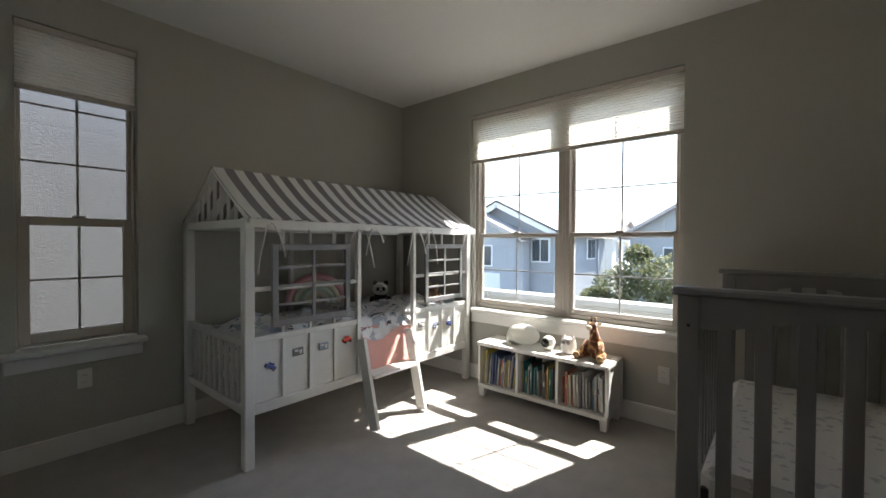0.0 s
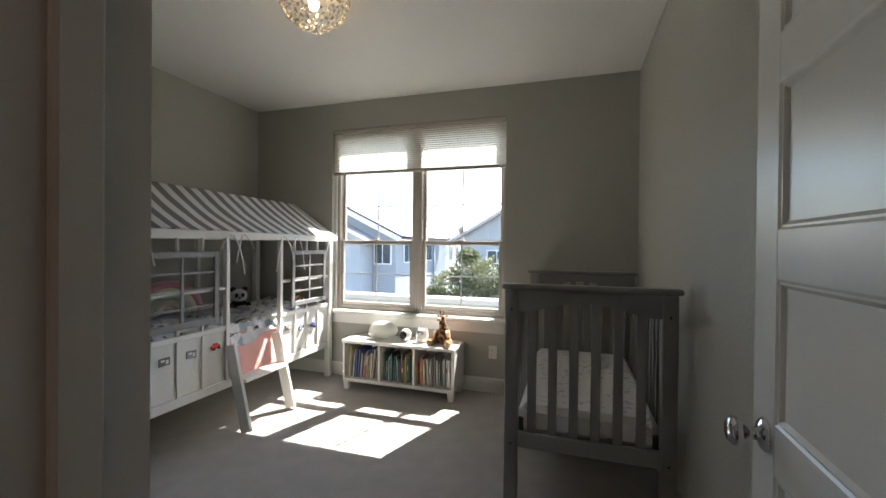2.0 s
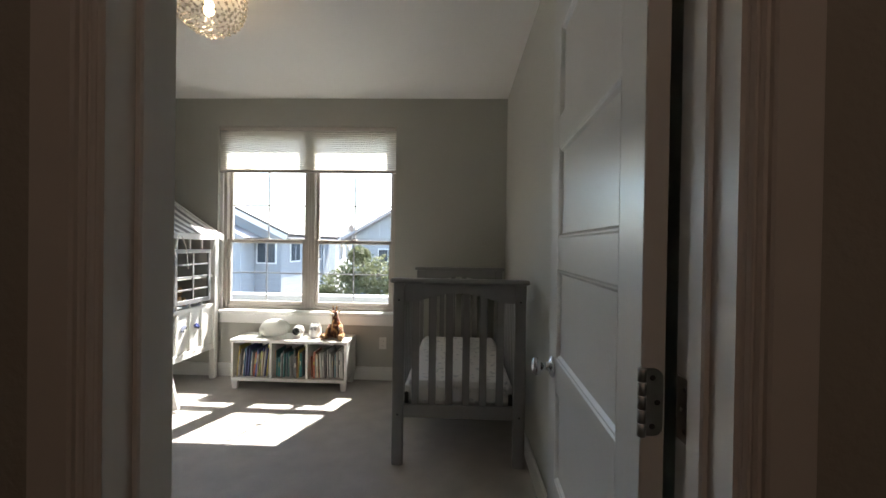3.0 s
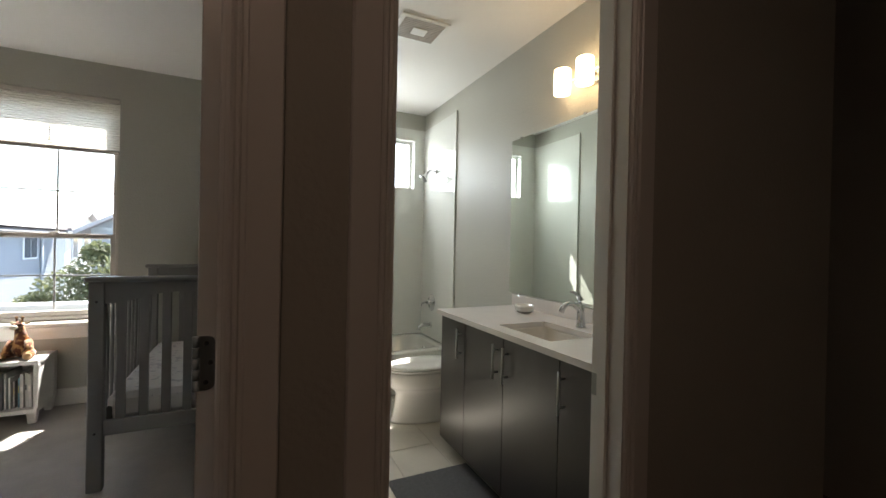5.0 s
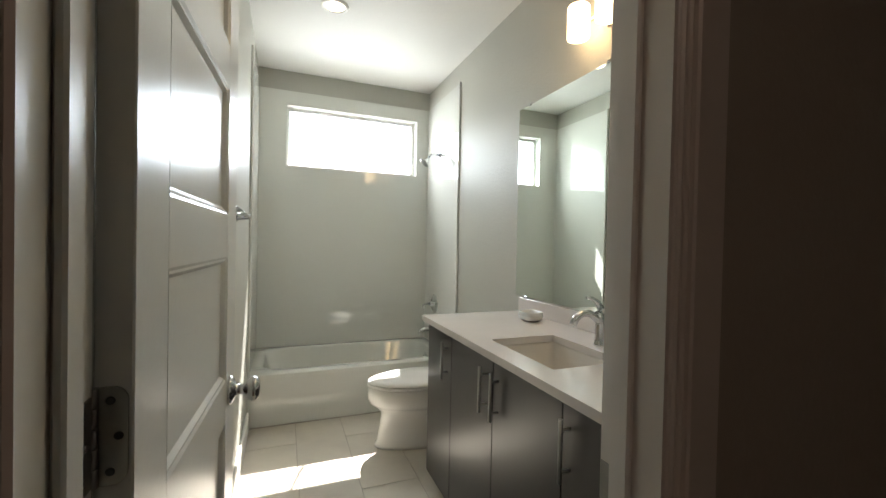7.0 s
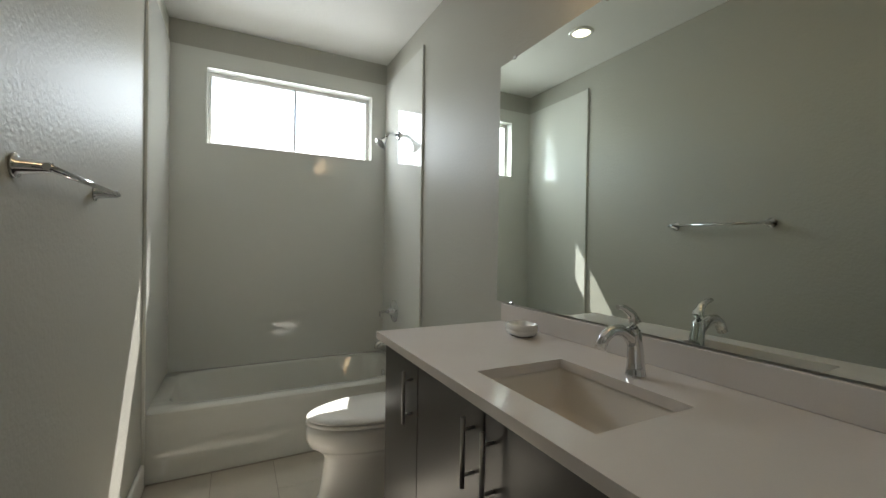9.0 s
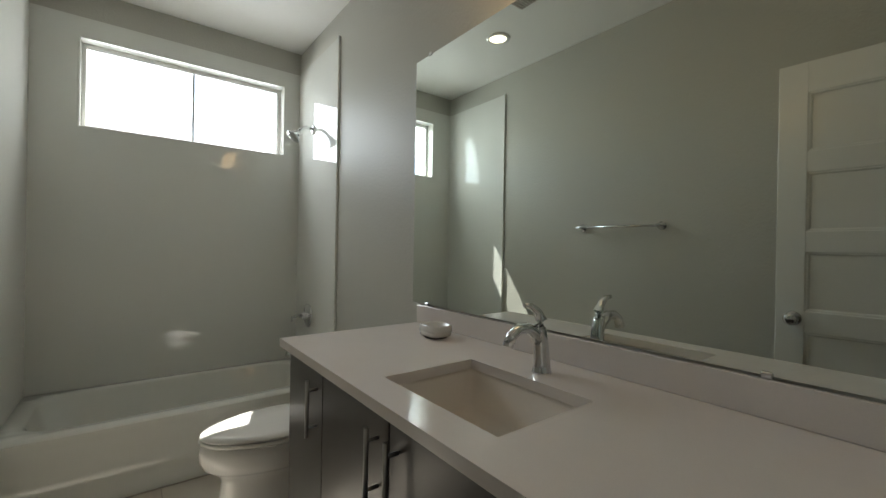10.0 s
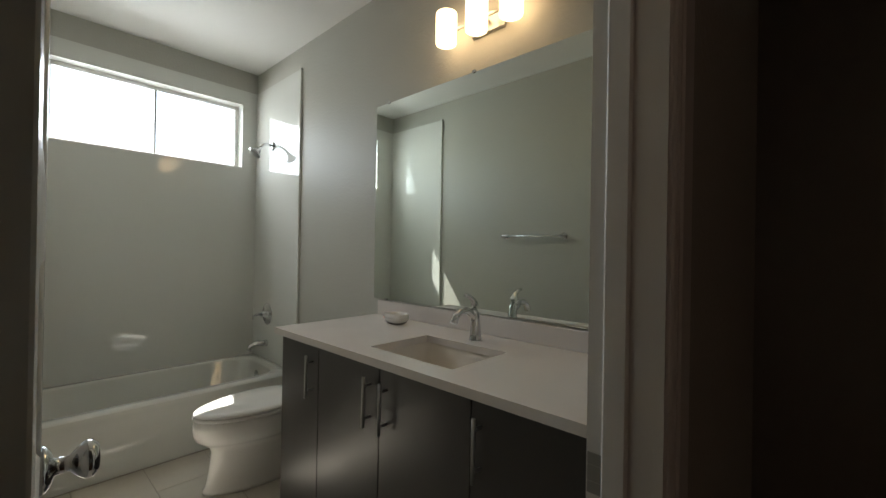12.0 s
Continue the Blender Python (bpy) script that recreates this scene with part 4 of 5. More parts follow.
# ---- crib ----
KX0, KX1, KY0, KY1, KT = -0.015, 0.80, 2.11, 3.50, 1.12
crib = thing("crib", (0, 0, 0), "grey painted wooden baby crib with slatted ends", "crib")
LW = 0.068
for y in (KY0, KY1 - 0.045):
    for x in (KX0 + 0.012, KX1 - 0.012 - LW):
        leg = boxes("leg", CRIB, crib, ((x, y, 0), (x + LW, y + 0.045, KT - 0.028)), bev=0.005)
        for z in (0.305, 0.99):
            bm = bmesh.new()
            lathe(bm, [(0.006, 0), (0.006, 0.0015), (0.002, 0.0017)], (x + LW / 2, y, z), 10, pose(0, 0, 0, 90, 0, 0)); part("bolt", bm, DARK, leg, "dark recessed bolt")
    boxes("cap_rail", CRIB, crib, ((KX0 - 0.006, y - 0.014, KT - 0.028), (KX1 + 0.006, y + 0.059, KT)), bev=0.008)
    a, b = KX0 + 0.012 + LW, KX1 - 0.012 - LW
    bm = bmesh.new()
    n = 20
    for k in range(n):
        u0, u1 = k / n, (k + 1) / n
        def low(u):
            return KT - 0.14 + 0.055 * (0.5 - 0.5 * math.cos(2 * math.pi * min(1, max(0, (u - 0.08) / 0.84))))**0.6
        x0, x1 = a + u0 * (b - a), a + u1 * (b - a)
        put(bm, [(x0, y + 0.010, low(u0)), (x1, y + 0.010, low(u1)), (x1, y + 0.010, KT - 0.028), (x0, y + 0.010, KT - 0.028), (x0, y + 0.034, low(u0)), (x1, y + 0.034, low(u1)), (x1, y + 0.034, KT - 0.028), (x0, y + 0.034, KT - 0.028)], [(0, 1, 2, 3), (7, 6, 5, 4), (4, 5, 1, 0)])
    bmesh.ops.remove_doubles(bm, verts=bm.verts[:], dist=0.0001)
    part("arched_rail", bm, CRIB, crib, fix=False)
    boxes("lower_rail", CRIB, crib, ((a, y + 0.010, 0.285), (b, y + 0.034, 0.365)), bev=0.004)
    for k in range(6):
        x = a + (b - a) * (k * 0.154 + 0.105)
        boxes("slat", CRIB, crib, ((x - 0.022, y + 0.015, 0.365), (x + 0.022, y + 0.029, 1.05)), bev=0.003)
for x in (KX0 + 0.03, KX1 - 0.03 - 0.032):
    y0, y1 = KY0 + 0.045, KY1 - 0.045
    boxes("side_top_rail", CRIB, crib, ((x, y0, 0.965), (x + 0.032, y1, 1.005)), bev=0.006)
    boxes("side_bottom_rail", CRIB, crib, ((x, y0, 0.30), (x + 0.032, y1, 0.36)), bev=0.004)
    for k in range(14):
        y = y0 + (y1 - y0) * (k + 0.7) / 14.4
        boxes("side_slat", CRIB, crib, ((x + 0.009, y - 0.016, 0.36), (x + 0.021, y + 0.016, 0.965)), bev=0.003)
boxes("spring_bracket", DARK, crib, ((KX0 + 0.08, KY0 + 0.05, 0.335), (KX0 + 0.105, KY0 + 0.075, 0.42)), bev=0.003)
boxes("spring_bracket", DARK, crib, ((KX1 - 0.105, KY0 + 0.05, 0.335), (KX1 - 0.08, KY0 + 0.075, 0.42)), bev=0.003)
boxes("mattress_support", DARK, crib, ((KX0 + 0.07, KY0 + 0.05, 0.33), (KX1 - 0.07, KY1 - 0.05, 0.342)), bev=0)
cmt = thing("crib_mattress", (0, 0, 0), "crib mattress with a white patterned fitted sheet", "mattress")
bm = bmesh.new()
bx(bm, (KX0 + 0.078, KY0 + 0.055, 0.343), (KX1 - 0.078, KY1 - 0.055, 0.485), 0.03)
bmesh.ops.subdivide_edges(bm, edges=bm.edges[:], cuts=2, use_grid_fill=True)
part("fitted_sheet", bm, CRIBSHEET, cmt, fix=False)

# ---- crystal ceiling lamp ----
LX, LY, LZ, LR = -1.045, 1.945, 2.685, 0.19
lamp = thing("ceiling_lamp", (LX, LY, LZ), "round flush ceiling lamp of clear crystal beads, lit", "ceiling lamp")
bm = bmesh.new()
lathe(bm, [(0.001, H - LZ - 0.02), (0.06, H - LZ - 0.015), (0.065, H - LZ - 0.01), (0.065, H - LZ)]); part("canopy_plate", bm, CHROME, lamp)
CRYST = bpy.data.materials.new("crystal"); CRYST.use_nodes = True
cb = CRYST.node_tree.nodes["Principled BSDF"]
cb.inputs["Transmission Weight"].default_value, cb.inputs["Roughness"].default_value, cb.inputs["IOR"].default_value = 0.75, 0.05, 1.5
cb.inputs["Base Color"].default_value = (0.9, 0.85, 0.76, 1)
bm, wires = bmesh.new(), bmesh.new()
N_ = 420
pts = []
for k in range(N_):
    z = 1 - 2 * (k + 0.5) / N_
    a = k * 2.399963
    r = math.sqrt(1 - z * z)
    p = Vector((r * math.cos(a), r * math.sin(a), z)) * LR
    if p.z > 0.05:
        continue
    pts.append(p)
    s = 0.008 + 0.004 * ((k * 7) % 3) / 2
    d = p.normalized()
    q = d.to_track_quat("Z", "Y").to_matrix()
    vs = [q @ Vector(v) * s + p for v in ((1, 0, 0), (0, 1, 0), (-1, 0, 0), (0, -1, 0), (0, 0, 1), (0, 0, -1))]
    put(bm, vs, [(0, 1, 4), (1, 2, 4), (2, 3, 4), (3, 0, 4), (1, 0, 5), (2, 1, 5), (3, 2, 5), (0, 3, 5)])
for i, p in enumerate(pts):
    for j in sorted(range(len(pts)), key=lambda j: (pts[j] - p).length)[1:4]:
        if j > i:
            tube(wires, [p, pts[j]], 0.0016, 4, caps=False)
tagged(part("bead_shell", bm, CRYST, lamp, "clear crystal beads", fix=False), kind="stuff")
tagged(part("wire_mesh", wires, NICKEL, lamp, fix=False), kind="stuff")
bm = bmesh.new(); ell(bm, (0, 0, -0.05), (0.028, 0.028, 0.045)); part("bulb", bm, BULB, lamp, "lit warm bulb")
bm = bmesh.new(); tube(bm, [(0, 0, -0.01), (0, 0, H - LZ - 0.02)], 0.012); part("stem", bm, CHROME, lamp)
point_lamp("bulb_light", (LX, LY, LZ - 0.125), 0.22, 0.02, (1.0, 0.75, 0.45))


# ---- bathroom ----
TY, RIM = 2.83, 0.37
tub = thing("bathtub", (0, 0, 0), "white acrylic alcove bathtub with a plain apron", "bathtub")
bm = bmesh.new()
def oval(x0, x1, y0, y1, z, n=40, pw=5.0):
    cx, cy, rx, ry = (x0 + x1) / 2, (y0 + y1) / 2, (x1 - x0) / 2, (y1 - y0) / 2
    out = []
    for k in range(n):
        a = 2 * math.pi * k / n
        c, s = math.cos(a), math.sin(a)
        r = (abs(c)**pw + abs(s)**pw)**(-1 / pw)
        out.append((cx + rx * r * c, cy + ry * r * s, z))
    return out
LX0, LX1 = BW + 0.002, BE - 0.002
rings = [oval(LX0, LX1, TY - 0.0, BN - 0.01, RIM - 0.012, pw=40), oval(LX0 + 0.004, LX1 - 0.004, TY + 0.010, BN - 0.012, RIM, pw=40), oval(LX0 + 0.08, LX1 - 0.09, TY + 0.075, BN - 0.06, RIM, pw=7), oval(LX0 + 0.092, LX1 - 0.10, TY + 0.088, BN - 0.07, RIM - 0.012, pw=7), oval(LX0 + 0.16, LX1 - 0.13, TY + 0.12, BN - 0.11, 0.12, pw=5), oval(LX0 + 0.24, LX1 - 0.18, TY + 0.17, BN - 0.16, 0.07, pw=4)]
vr = [[bm.verts.new(p) for p in r] for r in rings]
for r, s in zip(vr, vr[1:]):
    for k in range(40):
        f = bm.faces.new((r[k], r[(k + 1) % 40], s[(k + 1) % 40], s[k])); f.smooth = True
bm.faces.new(vr[-1])
part("basin", bm, ACRYL, tub)
bm = bmesh.new()
prof = ((0.0, 0.012), (0.04, 0.012), (0.06, 0.024), (RIM - 0.08, 0.018), (RIM - 0.05, 0.006), (RIM - 0.012, 0.0))
sheet(bm, lambda u, v: (LX0 + u * (LX1 - LX0), TY + prof[round(v * 5)][1], prof[round(v * 5)][0]), 2, 5)
part("apron", bm, ACRYL, tub)
bm = bmesh.new(); lathe(bm, [(0.001, 0), (0.032, 0.0), (0.032, 0.006), (0.001, 0.008)], (LX1 - 0.118, 3.21, 0.29), 20, pose(0, 0, 0, 0, -90, 0)); part("overflow_plate", bm, CHROME, tub)

sur = thing("shower_surround", (0, 0, 0), "glossy white shower wall panels with a trimmed edge", "shower surround")
STOP = 2.57
PAN = 0.012
for a, b, c, d in ((BW + PAN, VX0, RIM - 0.002, STOP), (VX1, BE - PAN, RIM - 0.002, STOP), (VX0, VX1, RIM - 0.002, VZ0), (VX0, VX1, VZ1, STOP)):
    boxes("back_panel", ACRYL, sur, ((a, BN - PAN, c), (b, BN, d)), bev=0)
for x0, x1, e in ((BW, BW + PAN, 1), (BE - PAN, BE, -1)):
    pn = boxes("side_panel", ACRYL, sur, ((x0, TY - 0.012, RIM - 0.002), (x1, BN, STOP)), bev=0.001)
    boxes("edge_trim", ACRYL, pn, ((x0 - (0.004 if e < 0 else 0), TY - 0.028, 0.0), (x1 + (0.004 if e > 0 else 0), TY - 0.012, STOP + 0.008)), bev=0.003)

sh = thing("shower", (BE - PAN, 3.237, 2.075), "chrome shower head on a bent arm", "shower head")
bm = bmesh.new(); lathe(bm, [(0.036, 0), (0.036, 0.004), (0.028, 0.010), (0.014, 0.014)], m=pose(0, 0, 0, 0, -90, 0)); part("flange", bm, CHROME, sh)
bm = bmesh.new(); tube(bm, [(0, 0, 0), (-0.05, -0.006, 0.008), (-0.085, -0.012, -0.006), (-0.112, -0.016, -0.034)], 0.0115); part("arm", bm, CHROME, sh)
bm = bmesh.new(); lathe(bm, [(0.012, 0.066), (0.018, 0.058), (0.018, 0.044), (0.024, 0.034), (0.047, 0.010), (0.051, 0.003), (0.049, -0.003), (0.044, -0.004)], (0, 0, 0), 28, pose(-0.152, -0.022, -0.085, 0, 40, 0)); head = part("head", bm, CHROME, sh)
bm = bmesh.new(); lathe(bm, [(0.044, -0.0035), (0.030, -0.006), (0.001, -0.007)], (0, 0, 0), 28, pose(-0.152, -0.022, -0.085, 0, 40, 0)); part("spray_face", bm, NICKEL, head, "grey nozzle face")
va = thing("shower_valve", (BE - PAN, 3.287, 0.735), "chrome round shower valve with a lever handle", "shower valve")
bm = bmesh.new(); lathe(bm, [(0.086, 0), (0.086, 0.004), (0.076, 0.009), (0.03, 0.014), (0.026, 0.04), (0.02, 0.05)], m=pose(0, 0, 0, 0, -90, 0), seg=32); part("escutcheon", bm, CHROME, va)
bm = bmesh.new(); tube(bm, [(-0.045, 0, 0), (-0.08, -0.01, 0.005), (-0.125, -0.035, 0.0), (-0.13, -0.04, -0.03)], [0.016, 0.012, 0.009, 0.007]); part("lever", bm, CHROME, va)
spt = thing("tub_spout", (BE - PAN, 3.30, 0.50), "chrome bathtub spout on the shower wall", "tub spout")
bm = bmesh.new(); tube(bm, [(0, 0, 0), (-0.02, 0, 0), (-0.09, 0, 0.004), (-0.125, 0, -0.012), (-0.135, 0, -0.045)], [0.030, 0.024, 0.022, 0.022, 0.020], 16); part("spout", bm, CHROME, spt)

# toilet
toilet = thing("toilet", (2.45, 2.33, 0), "white ceramic toilet with the lid closed", "toilet")
bm = bmesh.new()
def egg(x0, x1, hw, z, n=32):
    out = []
    for k in range(n):
        a = 2 * math.pi * k / n
        c, s = math.cos(a), math.sin(a)
        cx, rx = (x0 + x1) / 2, (x1 - x0) / 2
        out.append((cx + rx * c, hw * s * (1 + 0.16 * c), z))
    return out
def loft(bm, rs, cap=True):
    v = [[bm.verts.new(p) for p in r] for r in rs]
    for r, s in zip(v, v[1:]):
        n = len(r)
        for k in range(n):
            bm.faces.new((r[k], r[(k + 1) % n], s[(k + 1) % n], s[k])).smooth = True
    if cap:
        bm.faces.new(v[0]); bm.faces.new(v[-1])
loft(bm, [egg(-0.742, -0.15, 0.128, 0.0), egg(-0.742, -0.15, 0.127, 0.018), egg(-0.728, -0.155, 0.117, 0.035), egg(-0.714, -0.16, 0.108, 0.12), egg(-0.704, -0.16, 0.105, 0.205), egg(-0.712, -0.155, 0.116, 0.232), egg(-0.742, -0.15, 0.145, 0.254), egg(-0.775, -0.15, 0.172, 0.280), egg(-0.788, -0.15, 0.182, 0.312), egg(-0.790, -0.15, 0.184, 0.350), egg(-0.784, -0.15, 0.180, 0.372), egg(-0.765, -0.16, 0.168, 0.384)])
part("bowl", bm, CERAM, toilet)
bm = bmesh.new(); loft(bm, [egg(-0.785, -0.20, 0.182, 0.386), egg(-0.792, -0.20, 0.188, 0.390), egg(-0.792, -0.20, 0.188, 0.400), egg(-0.785, -0.20, 0.182, 0.404)]); part("seat", bm, CERAM, toilet)
bm = bmesh.new(); loft(bm, [egg(-0.785, -0.20, 0.182, 0.407), egg(-0.790, -0.20, 0.187, 0.411), egg(-0.788, -0.20, 0.185, 0.420), egg(-0.74, -0.23, 0.15, 0.429), egg(-0.6, -0.35, 0.06, 0.432)]); part("lid", bm, CERAM, toilet)
boxes("tank", CERAM, toilet, ((-0.20, -0.20, 0.37), (-0.012, 0.20, 0.72)), bev=0.025)
boxes("tank_lid", CERAM, toilet, ((-0.212, -0.208, 0.72), (-0.008, 0.208, 0.755)), bev=0.012)

# vanity
CF, CY0, CY1 = 1.885, YB + 0.003, 1.85
van = thing("vanity_cabinet", (0, 0, 0), "dark espresso laminate vanity cabinet with bar handles", "cabinet")
boxes("body", ESP, van, ((CF + 0.02, CY0, 0.085), (BE - 0.003, CY1, 0.71)), ((CF + 0.02, CY0, 0.71), (CF + 0.04, CY1, 0.875)), ((CF + 0.04, CY1 - 0.018, 0.71), (BE - 0.003, CY1, 0.875)), ((CF + 0.04, CY0, 0.71), (BE - 0.003, CY0 + 0.018, 0.875)), bev=0.001)
boxes("toe_kick", ESP, van, ((CF + 0.09, CY0 + 0.005, 0), (BE - 0.005, CY1 - 0.02, 0.085)), bev=0)
seams = [CY1, 1.532, 1.135, 0.734, CY0 + 0.01]
for i, (b, a) in enumerate(zip(seams, seams[1:])):
    d = boxes("door", ESP, van, ((CF, a + 0.002, 0.080), (CF + 0.019, b - 0.002, 0.872)), bev=0.0012)
    y = (a + 0.044, a + 0.048, b - 0.040, b - 0.034)[i]
    bm = bmesh.new()
    tube(bm, [(CF - 0.032, y, 0.655), (CF - 0.032, y, 0.828)], 0.006)
    for z in (0.685, 0.798):
        tube(bm, [(CF - 0.032, y, z), (CF, y, z)], 0.0045, 8)
    part("bar_handle", bm, NICKEL, d, "brushed nickel bar handle")
QX0, QX1, QY0, QY1 = 1.945, 2.245, 0.858, 1.268
top = thing("countertop", (0, 0, 0), "pale quartz bathroom countertop with a sink cutout", "countertop")
z0, z1 = 0.877, 0.905
boxes("slab", QUARTZ, top, ((1.852, YB + 0.002, z0), (QX0, 1.868, z1)), ((QX1, YB + 0.002, z0), (BE - 0.002, 1.868, z1)), ((QX0, YB + 0.002, z0), (QX1, QY0, z1)), ((QX0, QY1, z0), (QX1, 1.868, z1)), bev=0)
boxes("backsplash", QUARTZ, top, ((BE - 0.015, YB + 0.004, z1), (BE - 0.002, 1.868, 0.985)), bev=0.002)
sink = thing("sink", (0, 0, 0), "rectangular undermount porcelain sink", "sink")
bm = bmesh.new()
def rr(i, z, rad):
    out = []
    for cx, cy, a0 in ((QX1 - i - rad, QY1 - i - rad, 0), (QX0 + i + rad, QY1 - i - rad, 90), (QX0 + i + rad, QY0 + i + rad, 180), (QX1 - i - rad, QY0 + i + rad, 270)):
        for k in range(5):
            a = radians(a0 + k * 22.5)
            out.append((cx + rad * math.cos(a), cy + rad * math.sin(a), z))
    return out
loft(bm, [rr(-0.02, 0.8765, 0.02), rr(-0.004, 0.8765, 0.022), rr(-0.002, 0.866, 0.025), rr(0.012, 0.77, 0.04), rr(0.03, 0.752, 0.045), rr(0.12, 0.745, 0.03)], cap=False)
bm.faces.new([v for v in bm.verts][-20:])
part("basin", bm, BASIN, sink)
bm = bmesh.new(); lathe(bm, [(0.024, 0), (0.022, 0.003), (0.001, 0.0025)], ((QX0 + QX1) / 2, (QY0 + QY1) / 2, 0.7455)); part("drain", bm, CHROME, sink)
fau = thing("faucet", (2.318, 1.062, 0.905), "polished chrome single-lever bathroom faucet", "faucet")
bm = bmesh.new(); tube(bm, [(0, 0, 0.000), (0, 0, 0.005), (0.0, 0, 0.026), (-0.004, 0, 0.079), (-0.012, 0, 0.114), (-0.018, 0, 0.130)], [0.028, 0.026, 0.023, 0.020, 0.019, 0.015], 20); part("body", bm, CHROME, fau)
bm = bmesh.new(); tube(bm, [(-0.004, 0, 0.075), (-0.03, 0, 0.110), (-0.062, 0, 0.128), (-0.095, 0, 0.128), (-0.122, 0, 0.113), (-0.136, 0, 0.086)], [0.014, 0.0155, 0.015, 0.014, 0.014, 0.015], 18); part("spout", bm, CHROME, fau)
bm = bmesh.new(); tube(bm, [(-0.010, 0, 0.125), (-0.006, 0, 0.145), (-0.022, 0, 0.169), (-0.050, 0, 0.185), (-0.075, 0, 0.188)], [0.017, 0.016, 0.011, 0.008, 0.006], 14); part("lever", bm, CHROME, fau)
mir = thing("mirror", (0, 0, 0), "large frameless rectangular wall mirror over the vanity", "mirror")
boxes("mirror_glass", MIRROR, mir, ((BE - 0.009, 0.34, 0.992), (BE - 0.003, 1.912, 2.088)), bev=0.0015)
for y, z in ((1.80, 2.088), (1.2, 2.088), (0.6, 2.088), (1.80, 0.992), (1.2, 0.992), (0.6, 0.992)):
    boxes("clip", CHROME, mir, ((BE - 0.014, y - 0.01, z - 0.006), (BE - 0.003, y + 0.01, z + 0.008)), bev=0.002)
vl = thing("vanity_light", (BE, 1.12, 2.27), "three-shade vanity light with lit frosted glass cylinders", "wall lamp")
boxes("back_plate", NICKEL, vl, ((-0.022, -0.09, -0.035), (-0.001, 0.09, 0.055)), bev=0.004)
boxes("bar", NICKEL, vl, ((-0.075, -0.22, 0.002), (-0.060, 0.22, 0.016)), bev=0.003)
boxes("stem", NICKEL, vl, ((-0.062, -0.01, 0.003), (-0.02, 0.01, 0.015)), bev=0.002)
for y in (-0.175, 0.0, 0.175):
    s = part("shade", bmesh.new(), FROST, vl, "lit frosted glass shade")
    bm = bmesh.new()
    lathe(bm, [(0.036, -0.072), (0.046, -0.070), (0.048, -0.064), (0.048, 0.064), (0.046, 0.070), (0.040, 0.072)], (-0.098, y, 0.01), 24)
    bm.to_mesh(s.data); bm.free()
    bm = bmesh.new(); tube(bm, [(-0.067, y, 0.009), (-0.055, y, 0.009)], 0.012); part("holder", bm, NICKEL, s)
dl = thing("downlight", (1.43, 2.42, H), "round recessed ceiling downlight, lit warm", "downlight")
bm = bmesh.new(); lathe(bm, [(0.085, 0), (0.083, -0.006), (0.064, -0.010), (0.060, -0.003)]); part("trim_ring", bm, TRIM, dl)
bm = bmesh.new(); lathe(bm, [(0.060, -0.004), (0.001, -0.0045)]); part("lens", bm, LED, dl, "lit warm lens")
fan = thing("exhaust_fan", (1.72, 1.95, H), "white square ceiling exhaust fan grille with a centre panel", "exhaust fan")
boxes("housing", VINYLW, fan, ((-0.165, -0.15, -0.012), (0.165, 0.15, 0)), bev=0.008)
boxes("grille", mat("fan_grille", (0.46, 0.43, 0.39), 0.6, 0.1, 30), fan, *[((-0.135, -0.12 + k * 0.02, -0.018), (0.135, -0.108 + k * 0.02, -0.012)) for k in range(12)], bev=0.001)
boxes("centre_panel", VINYLW, fan, ((-0.05, -0.04, -0.024), (0.05, 0.04, -0.018)), bev=0.004)
bar = thing("towel_bar", (BW, 0, 1.40), "chrome towel bar on the wall", "towel bar")
for y in (1.49, 2.03):
    bm = bmesh.new(); tube(bm, [(0.0, y, 0), (0.006, y, 0), (0.008, y, 0), (0.062, y, 0)], [0.027, 0.026, 0.017, 0.011], 18); part("mount", bm, CHROME, bar)
bm = bmesh.new(); tube(bm, [(0.058, 1.47, 0), (0.058, 2.05, 0)], 0.008); part("bar", bm, CHROME, bar)
ring = thing("towel_ring", (2.10, YB, 1.60), "chrome towel ring on the wall", "towel ring")
bm = bmesh.new(); tube(bm, [(0, 0, 0), (0, 0.006, 0), (0, 0.008, 0), (0, 0.05, 0)], [0.026, 0.025, 0.016, 0.011], 18); part("mount", bm, CHROME, ring)
bm = bmesh.new(); tube(bm, [(0.075 * math.sin(a), 0.05, -0.075 + 0.075 * math.cos(a)) for a in [2 * math.pi * k / 28 for k in range(29)]], 0.005, 10, caps=False); part("ring", bm, CHROME, ring)
tw = thing("hand_towel", (2.045, YB + 0.05, 1.115), "white terry hand towel hanging from the ring", "towel")
bm = bmesh.new()
def towel_ring_at(h, n=40):
    w = 0.022 + 0.185 * (1 - h)
    d = 0.020 + 0.026 * min(1, (1 - h) * 2)
    return [(w * math.cos(a) * (1 + 0.06 * math.sin(5 * a + h * 3)), d * math.sin(a) * (1 + 0.28 * math.sin(7 * a + 2 * h)), h * 0.395 - 0.008 * (h < 0.01) * math.cos(a)) for a in [2 * math.pi * k / n for k in range(n)]]
loft(bm, [towel_ring_at(i / 16) for i in range(17)])
part("cloth", bm, TOWEL, tw)
dish = thing("soap_dish", (2.335, 1.575, 0.905), "cream ceramic soap dish with a ribbed side", "soap dish")
def dish_ring(r, z):
    return [(x * 0.85, y, zz) for x, y, zz in oval(-r, r, -r, r, z, 40, 3.2)]
